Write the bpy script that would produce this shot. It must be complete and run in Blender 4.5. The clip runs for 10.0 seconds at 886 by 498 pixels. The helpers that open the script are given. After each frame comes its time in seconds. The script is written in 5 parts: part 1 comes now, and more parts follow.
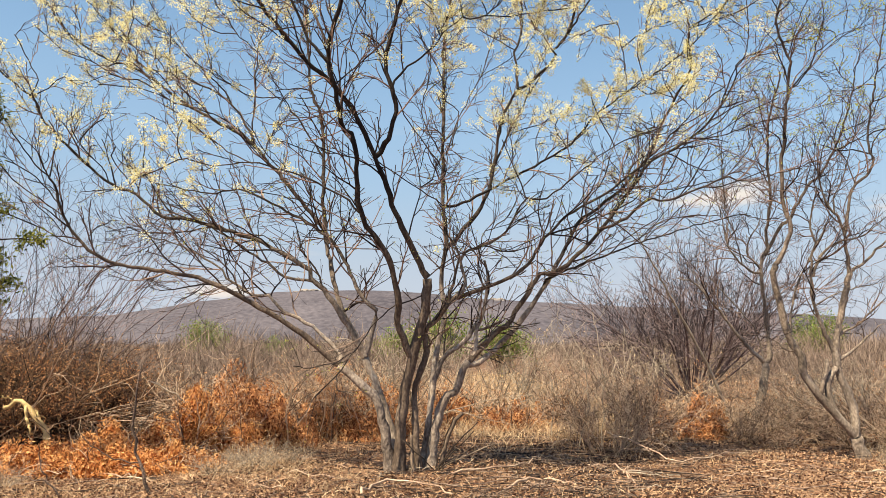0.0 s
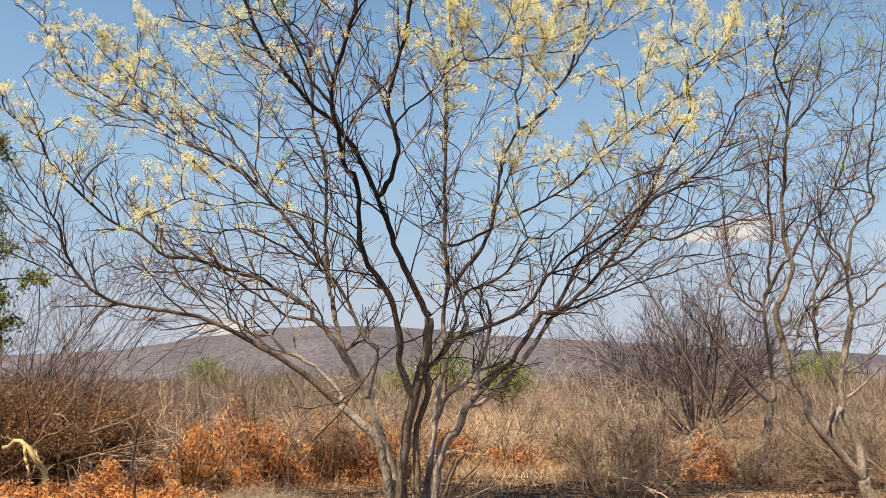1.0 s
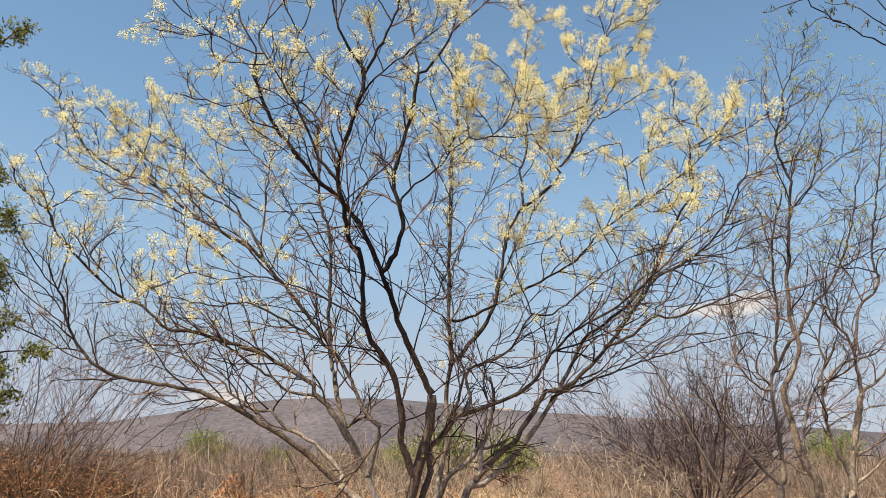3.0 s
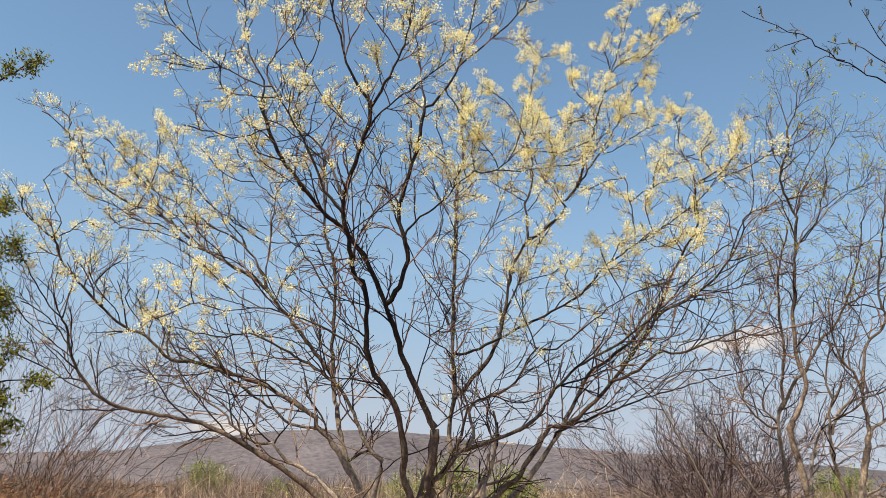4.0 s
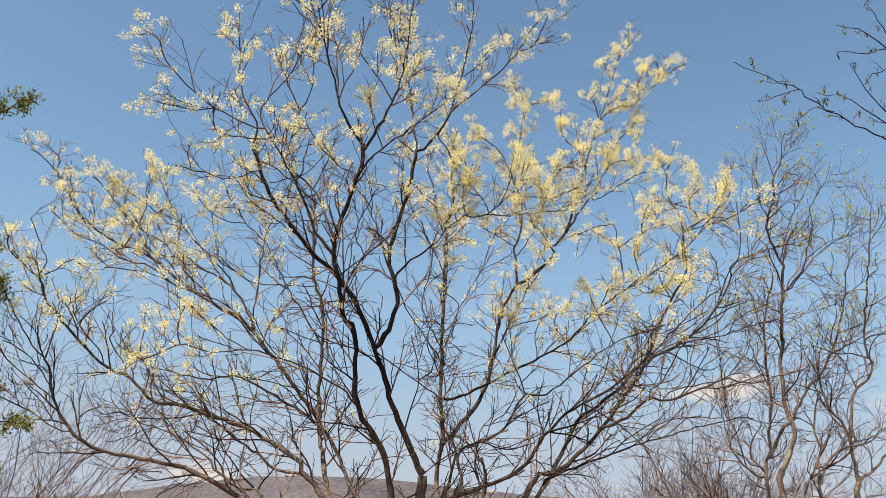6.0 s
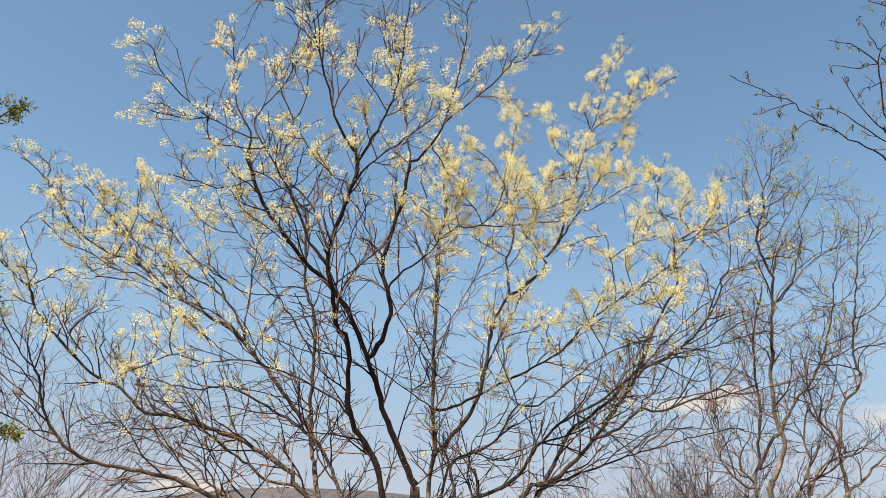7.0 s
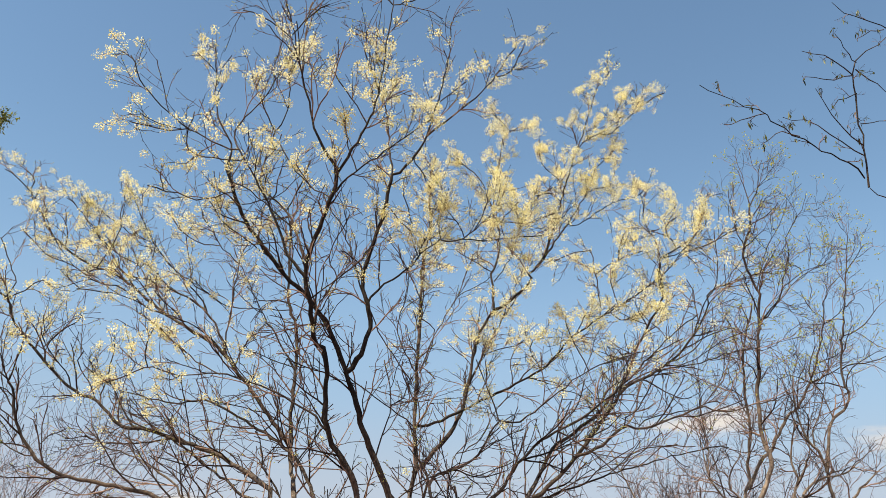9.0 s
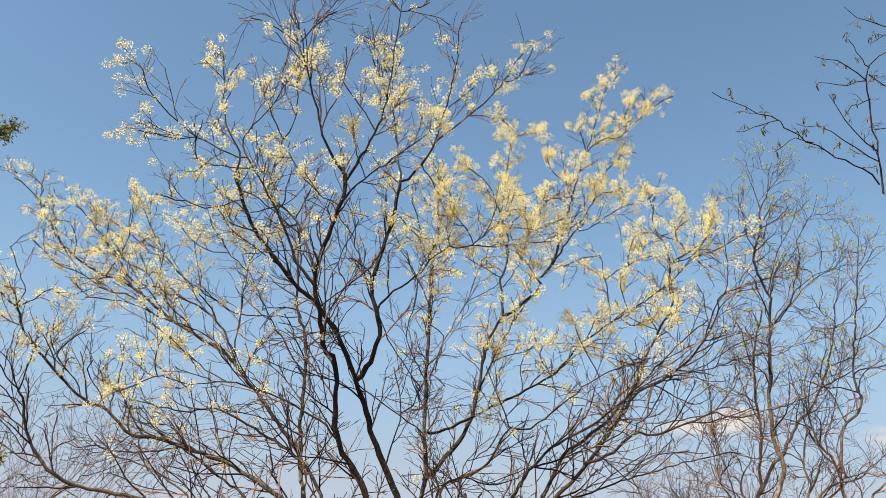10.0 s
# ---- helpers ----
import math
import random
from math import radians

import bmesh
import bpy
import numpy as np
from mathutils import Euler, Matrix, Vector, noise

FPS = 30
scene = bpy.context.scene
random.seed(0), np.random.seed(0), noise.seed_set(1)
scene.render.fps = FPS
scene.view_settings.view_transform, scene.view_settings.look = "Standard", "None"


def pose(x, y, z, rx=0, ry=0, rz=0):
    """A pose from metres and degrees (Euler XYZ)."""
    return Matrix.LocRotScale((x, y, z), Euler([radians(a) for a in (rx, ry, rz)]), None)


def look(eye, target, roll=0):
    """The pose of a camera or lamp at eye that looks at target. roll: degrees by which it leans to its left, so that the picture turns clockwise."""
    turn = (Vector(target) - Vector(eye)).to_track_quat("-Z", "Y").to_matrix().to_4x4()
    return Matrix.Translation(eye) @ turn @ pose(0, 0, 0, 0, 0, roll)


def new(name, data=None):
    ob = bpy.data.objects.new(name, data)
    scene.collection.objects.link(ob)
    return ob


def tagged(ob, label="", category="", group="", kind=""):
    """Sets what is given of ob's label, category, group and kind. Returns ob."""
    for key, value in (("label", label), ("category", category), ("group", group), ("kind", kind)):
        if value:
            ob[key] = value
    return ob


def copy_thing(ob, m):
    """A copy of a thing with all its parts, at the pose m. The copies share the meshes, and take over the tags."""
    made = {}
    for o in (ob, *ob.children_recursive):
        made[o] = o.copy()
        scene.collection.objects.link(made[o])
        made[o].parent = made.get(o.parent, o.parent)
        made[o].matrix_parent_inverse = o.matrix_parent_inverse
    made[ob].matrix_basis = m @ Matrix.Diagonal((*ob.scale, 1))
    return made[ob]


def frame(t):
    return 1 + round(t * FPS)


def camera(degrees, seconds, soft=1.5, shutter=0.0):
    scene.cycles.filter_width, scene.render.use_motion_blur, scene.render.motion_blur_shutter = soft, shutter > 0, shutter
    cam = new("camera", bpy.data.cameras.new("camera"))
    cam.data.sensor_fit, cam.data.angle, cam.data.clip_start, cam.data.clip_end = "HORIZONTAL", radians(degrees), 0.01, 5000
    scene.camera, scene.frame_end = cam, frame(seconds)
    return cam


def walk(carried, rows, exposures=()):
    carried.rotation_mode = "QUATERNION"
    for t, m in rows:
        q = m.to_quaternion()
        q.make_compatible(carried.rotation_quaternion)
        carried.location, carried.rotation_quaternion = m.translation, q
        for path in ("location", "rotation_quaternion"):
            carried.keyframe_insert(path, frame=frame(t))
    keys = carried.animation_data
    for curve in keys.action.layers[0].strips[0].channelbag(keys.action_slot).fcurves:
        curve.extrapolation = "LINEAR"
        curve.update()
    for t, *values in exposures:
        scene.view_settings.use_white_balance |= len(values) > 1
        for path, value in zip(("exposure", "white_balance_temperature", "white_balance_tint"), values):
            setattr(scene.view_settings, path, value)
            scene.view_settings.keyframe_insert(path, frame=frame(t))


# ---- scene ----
cam = camera(57.75, 10.0, soft=0.5)
EYE = Vector((0.0, 0.0, 1.55))


def turned(dx, dy, z, yaw, pitch, roll):
    """The hand-held camera, swaying a little where it stands: aside, ahead, its height; yaw to the left, pitch up, roll to its left, in degrees."""
    a, b = radians(yaw), radians(pitch)
    ahead = Vector((-math.sin(a) * math.cos(b), math.cos(a) * math.cos(b), math.sin(b)))
    eye = Vector((EYE.x + dx, EYE.y + dy, z))
    return look(eye, eye + ahead, roll)


walk(cam, [
    (0.0, turned(0.000, 0.000, 1.550, 0.26, 6.90, -0.02)),
    (0.5, turned(-0.007, 0.003, 1.583, 0.27, 8.04, -0.14)),
    (1.0, turned(0.009, -0.025, 1.594, 0.44, 9.44, 0.01)),
    (1.5, turned(0.011, -0.022, 1.615, 0.55, 10.83, 0.12)),
    (2.0, turned(0.044, -0.031, 1.635, 0.68, 12.12, 0.25)),
    (2.5, turned(0.010, -0.026, 1.639, 0.66, 13.34, 0.40)),
    (4.0, turned(0.025, -0.028, 1.665, 1.23, 16.79, 1.31)),
    (4.5, turned(-0.035, -0.012, 1.663, 1.10, 17.77, 1.77)),
    (5.0, turned(-0.079, -0.021, 1.663, 0.77, 18.70, 1.83)),
    (5.5, turned(-0.029, -0.011, 1.662, 0.54, 19.41, 1.72)),
    (7.0, turned(-0.140, -0.023, 1.646, -0.88, 20.78, 1.58)),
    (7.5, turned(-0.081, -0.009, 1.683, -1.00, 21.03, 1.50)),
    (8.0, turned(0.034, 0.001, 1.689, -0.80, 21.31, 1.55)),
    (8.5, turned(0.076, 0.022, 1.692, -0.79, 21.48, 2.06)),
    (9.0, turned(0.120, 0.070, 1.625, -0.73, 22.10, 1.97)),
    (9.5, turned(0.079, 0.093, 1.641, -0.76, 22.28, 1.46)),
    (10.0, turned(0.081, 0.082, 1.689, -0.25, 22.24, 1.81)),
], exposures=[(0.0, 0.98, 8000, 5), (0.5, 0.95, 8000, 5), (1.5, 0.83, 7800, 5), (5.0, 0.83, 7800, 5), (9.0, 0.89, 7850, 5)])

# ---- daylight ----
SUN_ELEVATION, SUN_AZIMUTH = radians(57), radians(225)  # azimuth clockwise from +y

world = bpy.data.worlds.new("sky")
scene.world = world
world.use_nodes = True
wn, wl = world.node_tree.nodes, world.node_tree.links
sky = wn.new("ShaderNodeTexSky")
sky.sky_type, sky.sun_disc = "NISHITA", False
sky.sun_elevation, sky.sun_rotation = SUN_ELEVATION, SUN_AZIMUTH
sky.altitude, sky.air_density, sky.dust_density, sky.ozone_density = 200.0, 1.15, 0.2, 3.2
background = wn["Background"]
background.inputs["Strength"].default_value = 0.104
# thin fair-weather clouds low over the hills
coord = wn.new("ShaderNodeTexCoord")
split = wn.new("ShaderNodeSeparateXYZ")
wl.new(coord.outputs["Generated"], split.inputs[0])
stretch = wn.new("ShaderNodeMapping")
stretch.inputs["Scale"].default_value = (3.2, 3.2, 14.0)
stretch.inputs["Location"].default_value = (0.35, 0.0, 0.5)
wl.new(coord.outputs["Generated"], stretch.inputs[0])
puff = wn.new("ShaderNodeTexNoise")
puff.inputs["Scale"].default_value, puff.inputs["Detail"].default_value, puff.inputs["Roughness"].default_value = 1.6, 8.0, 0.6
wl.new(stretch.outputs[0], puff.inputs[0])
thick = puff.outputs[0]
for anchor, width in (((0.335, 0.923, 0.176), 0.115), ((-0.275, 0.958, 0.066), 0.09), ((0.50, 0.85, 0.15), 0.10)):
    away = wn.new("ShaderNodeVectorMath")
    away.operation = "SUBTRACT"
    wl.new(coord.outputs["Generated"], away.inputs[0])
    away.inputs[1].default_value = anchor
    flat = wn.new("ShaderNodeVectorMath")
    flat.operation = "MULTIPLY"
    wl.new(away.outputs[0], flat.inputs[0])
    flat.inputs[1].default_value = (1, 1, 3.2)
    far = wn.new("ShaderNodeVectorMath")
    far.operation = "LENGTH"
    wl.new(flat.outputs[0], far.inputs[0])
    bank = wn.new("ShaderNodeMapRange")
    bank.interpolation_type = "SMOOTHSTEP"
    bank.inputs["From Min"].default_value, bank.inputs["From Max"].default_value = width, 0.0
    bank.inputs["To Max"].default_value = 0.34
    wl.new(far.outputs["Value"], bank.inputs[0])
    more = wn.new("ShaderNodeMath")
    wl.new(thick, more.inputs[0])
    wl.new(bank.outputs[0], more.inputs[1])
    thick = more.outputs[0]
cover = wn.new("ShaderNodeMapRange")
cover.interpolation_type = "SMOOTHSTEP"
cover.inputs["From Min"].default_value, cover.inputs["From Max"].default_value = 0.60, 0.86
wl.new(thick, cover.inputs[0])
low = wn.new("ShaderNodeMapRange")
low.inputs["From Min"].default_value, low.inputs["From Max"].default_value = 0.30, 0.20
wl.new(split.outputs["Z"], low.inputs[0])
wl.new(low.outputs[0], cover.inputs["To Max"])
clouds = wn.new("ShaderNodeMix")
clouds.data_type = "RGBA"
wl.new(cover.outputs[0], clouds.inputs[0])
# dry-season haze towards the horizon
haze_low = wn.new("ShaderNodeMapRange")
haze_low.interpolation_type = "SMOOTHSTEP"
haze_low.inputs["From Min"].default_value, haze_low.inputs["From Max"].default_value = 0.42, 0.02
haze_low.inputs["To Max"].default_value = 0.9
wl.new(split.outputs["Z"], haze_low.inputs[0])
haze = wn.new("ShaderNodeMix")
haze.data_type = "RGBA"
wl.new(haze_low.outputs[0], haze.inputs[0])
wl.new(sky.outputs[0], haze.inputs[6])
haze.inputs[7].default_value = (1.70, 2.28, 3.74, 1)
clear = wn.new("ShaderNodeHueSaturation")
clear.inputs["Saturation"].default_value = 1.09
wl.new(haze.outputs[2], clear.inputs["Color"])
# brighter, whiter haze close to the horizon
glare_low = wn.new("ShaderNodeMapRange")
glare_low.interpolation_type = "SMOOTHSTEP"
glare_low.inputs["From Min"].default_value, glare_low.inputs["From Max"].default_value = 0.21, 0.02
glare_low.inputs["To Max"].default_value = 0.75
wl.new(split.outputs["Z"], glare_low.inputs[0])
glare = wn.new("ShaderNodeMix")
glare.data_type = "RGBA"
wl.new(glare_low.outputs[0], glare.inputs[0])
wl.new(clear.outputs[0], glare.inputs[6])
glare.inputs[7].default_value = (2.95, 3.45, 4.65, 1)
wl.new(glare.outputs[2], clouds.inputs[6])
clouds.inputs[7].default_value = (4.2, 4.1, 4.5, 1)
wl.new(clouds.outputs[2], background.inputs[0])

sun_data = bpy.data.lights.new("sun", "SUN")
sun_data.energy, sun_data.angle, sun_data.color = 5.0, radians(0.55), (1.0, 0.94, 0.84)
sun = new("sun", sun_data)
sun_way = Vector((math.sin(SUN_AZIMUTH) * math.cos(SUN_ELEVATION), math.cos(SUN_AZIMUTH) * math.cos(SUN_ELEVATION), math.sin(SUN_ELEVATION)))
sun.matrix_world = look(sun_way * 30, (0, 0, 0))

# ---- materials ----
def material(name, dark, light, scale=6.0, rough=0.85, fine=40.0, bump=0.3, spread=0.0, per="object", through_light=0.0, stretch_z=1.0, mid=None, depth=0.01):
    """A procedural surface: two colours mixed by noise at two scales, varied from piece to piece."""
    m = bpy.data.materials.new(name)
    m.use_nodes = True
    n, l = m.node_tree.nodes, m.node_tree.links
    b = n["Principled BSDF"]
    b.inputs["Roughness"].default_value = rough
    b.inputs["Specular IOR Level"].default_value = 0.25
    geo = n.new("ShaderNodeNewGeometry")
    mapping = n.new("ShaderNodeMapping")
    mapping.inputs["Scale"].default_value = (1, 1, stretch_z)
    l.new(geo.outputs["Position"], mapping.inputs[0])
    big, small = n.new("ShaderNodeTexNoise"), n.new("ShaderNodeTexNoise")
    for node, s, d in ((big, scale, 4.0), (small, fine, 3.0)):
        node.inputs["Scale"].default_value, node.inputs["Detail"].default_value = s, d
        l.new(mapping.outputs[0], node.inputs[0])
    both = n.new("ShaderNodeMath")
    both.operation = "MULTIPLY_ADD"
    both.inputs[1].default_value = 0.45
    l.new(small.outputs[0], both.inputs[0])
    half = n.new("ShaderNodeMath")
    half.operation = "MULTIPLY"
    half.inputs[1].default_value = 0.55
    l.new(big.outputs[0], half.inputs[0])
    l.new(half.outputs[0], both.inputs[2])
    value = both.outputs[0]
    if spread:
        vary = n.new("ShaderNodeMath")
        vary.operation = "MULTIPLY_ADD"
        vary.inputs[1].default_value = spread
        if per == "island":
            l.new(geo.outputs["Random Per Island"], vary.inputs[0])
        else:
            info = n.new("ShaderNodeObjectInfo")
            l.new(info.outputs["Random"], vary.inputs[0])
        shift = n.new("ShaderNodeMath")
        shift.inputs[1].default_value = -spread / 2
        l.new(value, shift.inputs[0])
        l.new(shift.outputs[0], vary.inputs[2])
        value = vary.outputs[0]
    ramp = n.new("ShaderNodeValToRGB")
    ramp.color_ramp.elements[0].position, ramp.color_ramp.elements[1].position = 0.3, 0.7
    ramp.color_ramp.elements[0].color, ramp.color_ramp.elements[1].color = (*dark, 1), (*light, 1)
    if mid:
        ramp.color_ramp.elements.new(0.5).color = (*mid, 1)
    l.new(value, ramp.inputs[0])
    l.new(ramp.outputs[0], b.inputs["Base Color"])
    if bump:
        bm = n.new("ShaderNodeBump")
        bm.inputs["Strength"].default_value, bm.inputs["Distance"].default_value = bump, depth
        l.new(small.outputs[0], bm.inputs["Height"])
        l.new(bm.outputs[0], b.inputs["Normal"])
    if through_light:
        t = n.new("ShaderNodeBsdfTranslucent")
        l.new(ramp.outputs[0], t.inputs[0])
        mix = n.new("ShaderNodeMixShader")
        mix.inputs[0].default_value = through_light
        l.new(b.outputs[0], mix.inputs[1])
        l.new(t.outputs[0], mix.inputs[2])
        l.new(mix.outputs[0], n["Material Output"].inputs[0])
    return m


BARK = material("smooth grey bark", (0.062, 0.044, 0.035), (0.58, 0.475, 0.39), 3.2, 0.8, 34.0, 1.0, stretch_z=0.6, mid=(0.265, 0.204, 0.165), depth=0.02)
for element, spot in zip(BARK.node_tree.nodes["Color Ramp"].color_ramp.elements, (0.32, 0.50, 0.68)):
    element.position = spot
# bark darkens with height, the crown's shaded undersides put into its colour
def shade_above(mat, low, high, dark, mid, light):
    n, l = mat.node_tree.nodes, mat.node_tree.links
    lower = n["Color Ramp"]
    upper = n.new("ShaderNodeValToRGB")
    upper.color_ramp.elements[0].position, upper.color_ramp.elements[1].position = 0.3, 0.7
    upper.color_ramp.elements[0].color, upper.color_ramp.elements[1].color = (*dark, 1), (*light, 1)
    upper.color_ramp.elements.new(0.5).color = (*mid, 1)
    l.new(lower.inputs[0].links[0].from_socket, upper.inputs[0])
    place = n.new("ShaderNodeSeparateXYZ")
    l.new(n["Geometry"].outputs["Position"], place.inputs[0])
    height_mix = n.new("ShaderNodeMapRange")
    height_mix.inputs["From Min"].default_value, height_mix.inputs["From Max"].default_value = low, high
    l.new(place.outputs["Z"], height_mix.inputs[0])
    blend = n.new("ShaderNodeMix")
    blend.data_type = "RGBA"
    l.new(height_mix.outputs[0], blend.inputs[0])
    l.new(lower.outputs[0], blend.inputs[6])
    l.new(upper.outputs[0], blend.inputs[7])
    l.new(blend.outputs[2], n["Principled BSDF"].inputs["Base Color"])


shade_above(BARK, 1.6, 3.3, (0.010, 0.007, 0.006), (0.034, 0.024, 0.019), (0.13, 0.092, 0.073))
# brown bark of the front stems, made darker for the shade on them
SHADED_BARK = material("brown bark darkened for shade", (0.035, 0.024, 0.018), (0.30, 0.22, 0.165), 3.2, 0.85, 40.0, 1.0, stretch_z=0.5, mid=(0.115, 0.080, 0.060), depth=0.015)
TAN_BARK = material("grey-tan bark", (0.05, 0.037, 0.029), (0.50, 0.40, 0.32), 3.6, 0.85, 38.0, 1.0, stretch_z=0.6, mid=(0.215, 0.163, 0.128), depth=0.015)
shade_above(TAN_BARK, 2.2, 5.0, (0.012, 0.008, 0.008), (0.040, 0.028, 0.026), (0.14, 0.10, 0.09))
shade_above(SHADED_BARK, 1.8, 3.6, (0.006, 0.004, 0.004), (0.020, 0.014, 0.011), (0.068, 0.048, 0.039))
BRANCH = material("branch bark", (0.024, 0.016, 0.012), (0.27, 0.20, 0.15), 6.0, 0.8, 70.0, 0.4, spread=0.3, mid=(0.06, 0.042, 0.032))
shade_above(BRANCH, 1.6, 3.2, (0.008, 0.006, 0.005), (0.022, 0.015, 0.012), (0.085, 0.058, 0.047))
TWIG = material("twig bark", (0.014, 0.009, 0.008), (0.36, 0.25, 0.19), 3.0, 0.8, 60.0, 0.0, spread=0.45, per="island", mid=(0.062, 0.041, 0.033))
shade_above(TWIG, 1.4, 2.8, (0.018, 0.009, 0.007), (0.066, 0.036, 0.028), (0.27, 0.168, 0.130))
DRY_TWIG = material("dry red-brown twigs", (0.12, 0.070, 0.046), (0.76, 0.56, 0.40), 2.0, 0.9, 30.0, 0.0, spread=0.75, per="island", mid=(0.44, 0.28, 0.185))
PURPLE_TWIG = material("leafless purplish twigs", (0.020, 0.014, 0.016), (0.29, 0.22, 0.22), 2.0, 0.9, 30.0, 0.0, spread=0.6, per="island", mid=(0.082, 0.056, 0.059))
DARK_TWIG = material("dark tangled twigs", (0.014, 0.008, 0.006), (0.29, 0.17, 0.105), 2.0, 0.9, 30.0, 0.0, spread=0.7, per="island", mid=(0.082, 0.040, 0.025))
FAR_TWIG = material("far grey scrub", (0.08, 0.055, 0.045), (0.34, 0.25, 0.2), 0.3, 0.9, 6.0, 0.0, spread=0.5, per="island")
BROWN_TWIG = material("brown brush twigs", (0.085, 0.050, 0.036), (0.64, 0.475, 0.35), 2.0, 0.9, 30.0, 0.0, spread=0.8, per="island", mid=(0.33, 0.208, 0.146))
PALE_TWIG = material("bleached twigs", (0.12, 0.09, 0.07), (0.48, 0.39, 0.30), 2.0, 0.9, 30.0, 0.0, spread=0.6, per="island")
BLOSSOM = material("pale yellow petals", (0.86, 0.77, 0.38), (0.96, 0.92, 0.66), 3.0, 0.7, 60.0, 0.0, spread=0.5, per="island", through_light=0.45, mid=(0.93, 0.86, 0.53))
YOUNG = material("young yellow green leaflets", (0.30, 0.32, 0.05), (0.60, 0.58, 0.14), 3.0, 0.6, 60.0, 0.0, spread=0.4, per="island", through_light=0.4)
GREEN = material("green leaves", (0.045, 0.062, 0.012), (0.30, 0.30, 0.06), 2.0, 0.5, 30.0, 0.0, spread=0.6, per="island", through_light=0.4)
FAR_GREEN = material("fresh green leaves", (0.075, 0.125, 0.022), (0.30, 0.36, 0.09), 2.0, 0.6, 30.0, 0.0, spread=0.5, per="island", through_light=0.4)
RUST = material("rust orange dead leaves", (0.24, 0.072, 0.024), (0.92, 0.53, 0.24), 1.6, 0.8, 25.0, 0.0, spread=0.7, per="island", through_light=0.42, mid=(0.82, 0.40, 0.15))
DEEP_RUST = material("withered brown-red leaves", (0.16, 0.05, 0.022), (0.78, 0.42, 0.20), 1.6, 0.85, 25.0, 0.0, spread=0.7, per="island", through_light=0.3, mid=(0.60, 0.26, 0.11))
LITTER = material("leaf litter", (0.075, 0.032, 0.019), (0.48, 0.295, 0.18), 1.2, 0.85, 30.0, 0.0, spread=0.8, per="island", through_light=0.1, mid=(0.265, 0.138, 0.082))
STRAW = material("dry straw", (0.33, 0.19, 0.10), (0.80, 0.59, 0.38), 0.6, 0.85, 20.0, 0.0, spread=0.5, per="island", through_light=0.2)
SOIL = material("dry brown soil", (0.06, 0.030, 0.019), (0.33, 0.195, 0.12), 0.35, 0.95, 14.0, 0.8, mid=(0.15, 0.082, 0.050), depth=0.03)
HILL = material("leafless hill scrub", (0.034, 0.030, 0.040), (0.150, 0.130, 0.145), 0.006, 0.95, 0.11, 0.6, depth=6.0)
ROCK = material("pale bare rock", (0.16, 0.135, 0.125), (0.36, 0.31, 0.28), 0.05, 0.9, 0.4, 0.3)
POD = material("small dark leaves", (0.025, 0.035, 0.012), (0.17, 0.18, 0.07), 3.0, 0.5, 40.0, 0.0, spread=0.5, per="object", through_light=0.2)
WOOD = material("splintered pale wood", (0.38, 0.24, 0.09), (0.80, 0.60, 0.30), 8.0, 0.8, 60.0, 0.6, stretch_z=0.3)

# ---- shaping ----
rng = np.random.default_rng(7)


def unit(v):
    return v / np.maximum(np.linalg.norm(v, axis=-1, keepdims=True), 1e-9)


def bend_through(points, count=24, wobble=0.0):
    """A smooth line through a few bends, evenly stepped, with slight crookedness."""
    p = np.array(points, float)
    if len(p) > 2:
        q = np.vstack([2 * p[0] - p[1], p, 2 * p[-1] - p[-2]])
        u = np.linspace(0, 1, 7)[:-1, None]
        run = [0.5 * (2 * b + (c - a) * u + (2 * a - 5 * b + 4 * c - d) * u**2 + (3 * b - a - 3 * c + d) * u**3) for a, b, c, d in zip(q, q[1:], q[2:], q[3:])]
        p = np.vstack([*run, p[-1:]])
    s = np.r_[0, np.cumsum(np.linalg.norm(np.diff(p, axis=0), axis=1))]
    at = np.linspace(0, s[-1], count)
    line = np.stack([np.interp(at, s, p[:, i]) for i in range(3)], 1)
    if wobble:
        off = rng.normal(0, wobble, line.shape)
        off[0] = 0
        line = line + off
    return line


def tubes(p, r, sides=5, cap=False):
    """Round tapering stems: p (n, k, 3) their lines, r (n, k) their radii."""
    p, r = np.asarray(p, float), np.asarray(r, float)
    n, k, _ = p.shape
    t = unit(np.gradient(p, axis=1))
    whole = unit(p[:, -1] - p[:, 0])
    ref = np.where(np.abs(whole[:, 2:3]) < 0.8, np.array([[0, 0, 1.0]]), np.array([[1.0, 0, 0]]))[:, None]
    a = unit(np.cross(t, ref))
    b = np.cross(t, a)
    w = np.linspace(0, 2 * np.pi, sides, endpoint=False)
    v = p[:, :, None] + r[:, :, None, None] * (np.cos(w)[:, None] * a[:, :, None] + np.sin(w)[:, None] * b[:, :, None])
    i = np.arange(n * k * sides).reshape(n, k, sides)
    j = np.roll(i, -1, axis=2)
    f = np.stack([i[:, :-1], j[:, :-1], j[:, 1:], i[:, 1:]], -1).reshape(-1, 4)
    v = v.reshape(-1, 3)
    if cap:
        c = len(v)
        v = np.vstack([v, p[:, -1]])
        ends = np.stack([i[:, -1], j[:, -1], np.broadcast_to((c + np.arange(n))[:, None], (n, sides))], -1).reshape(-1, 3)
        f = np.vstack([f, np.c_[ends, ends[:, 2]]])
    return v, f


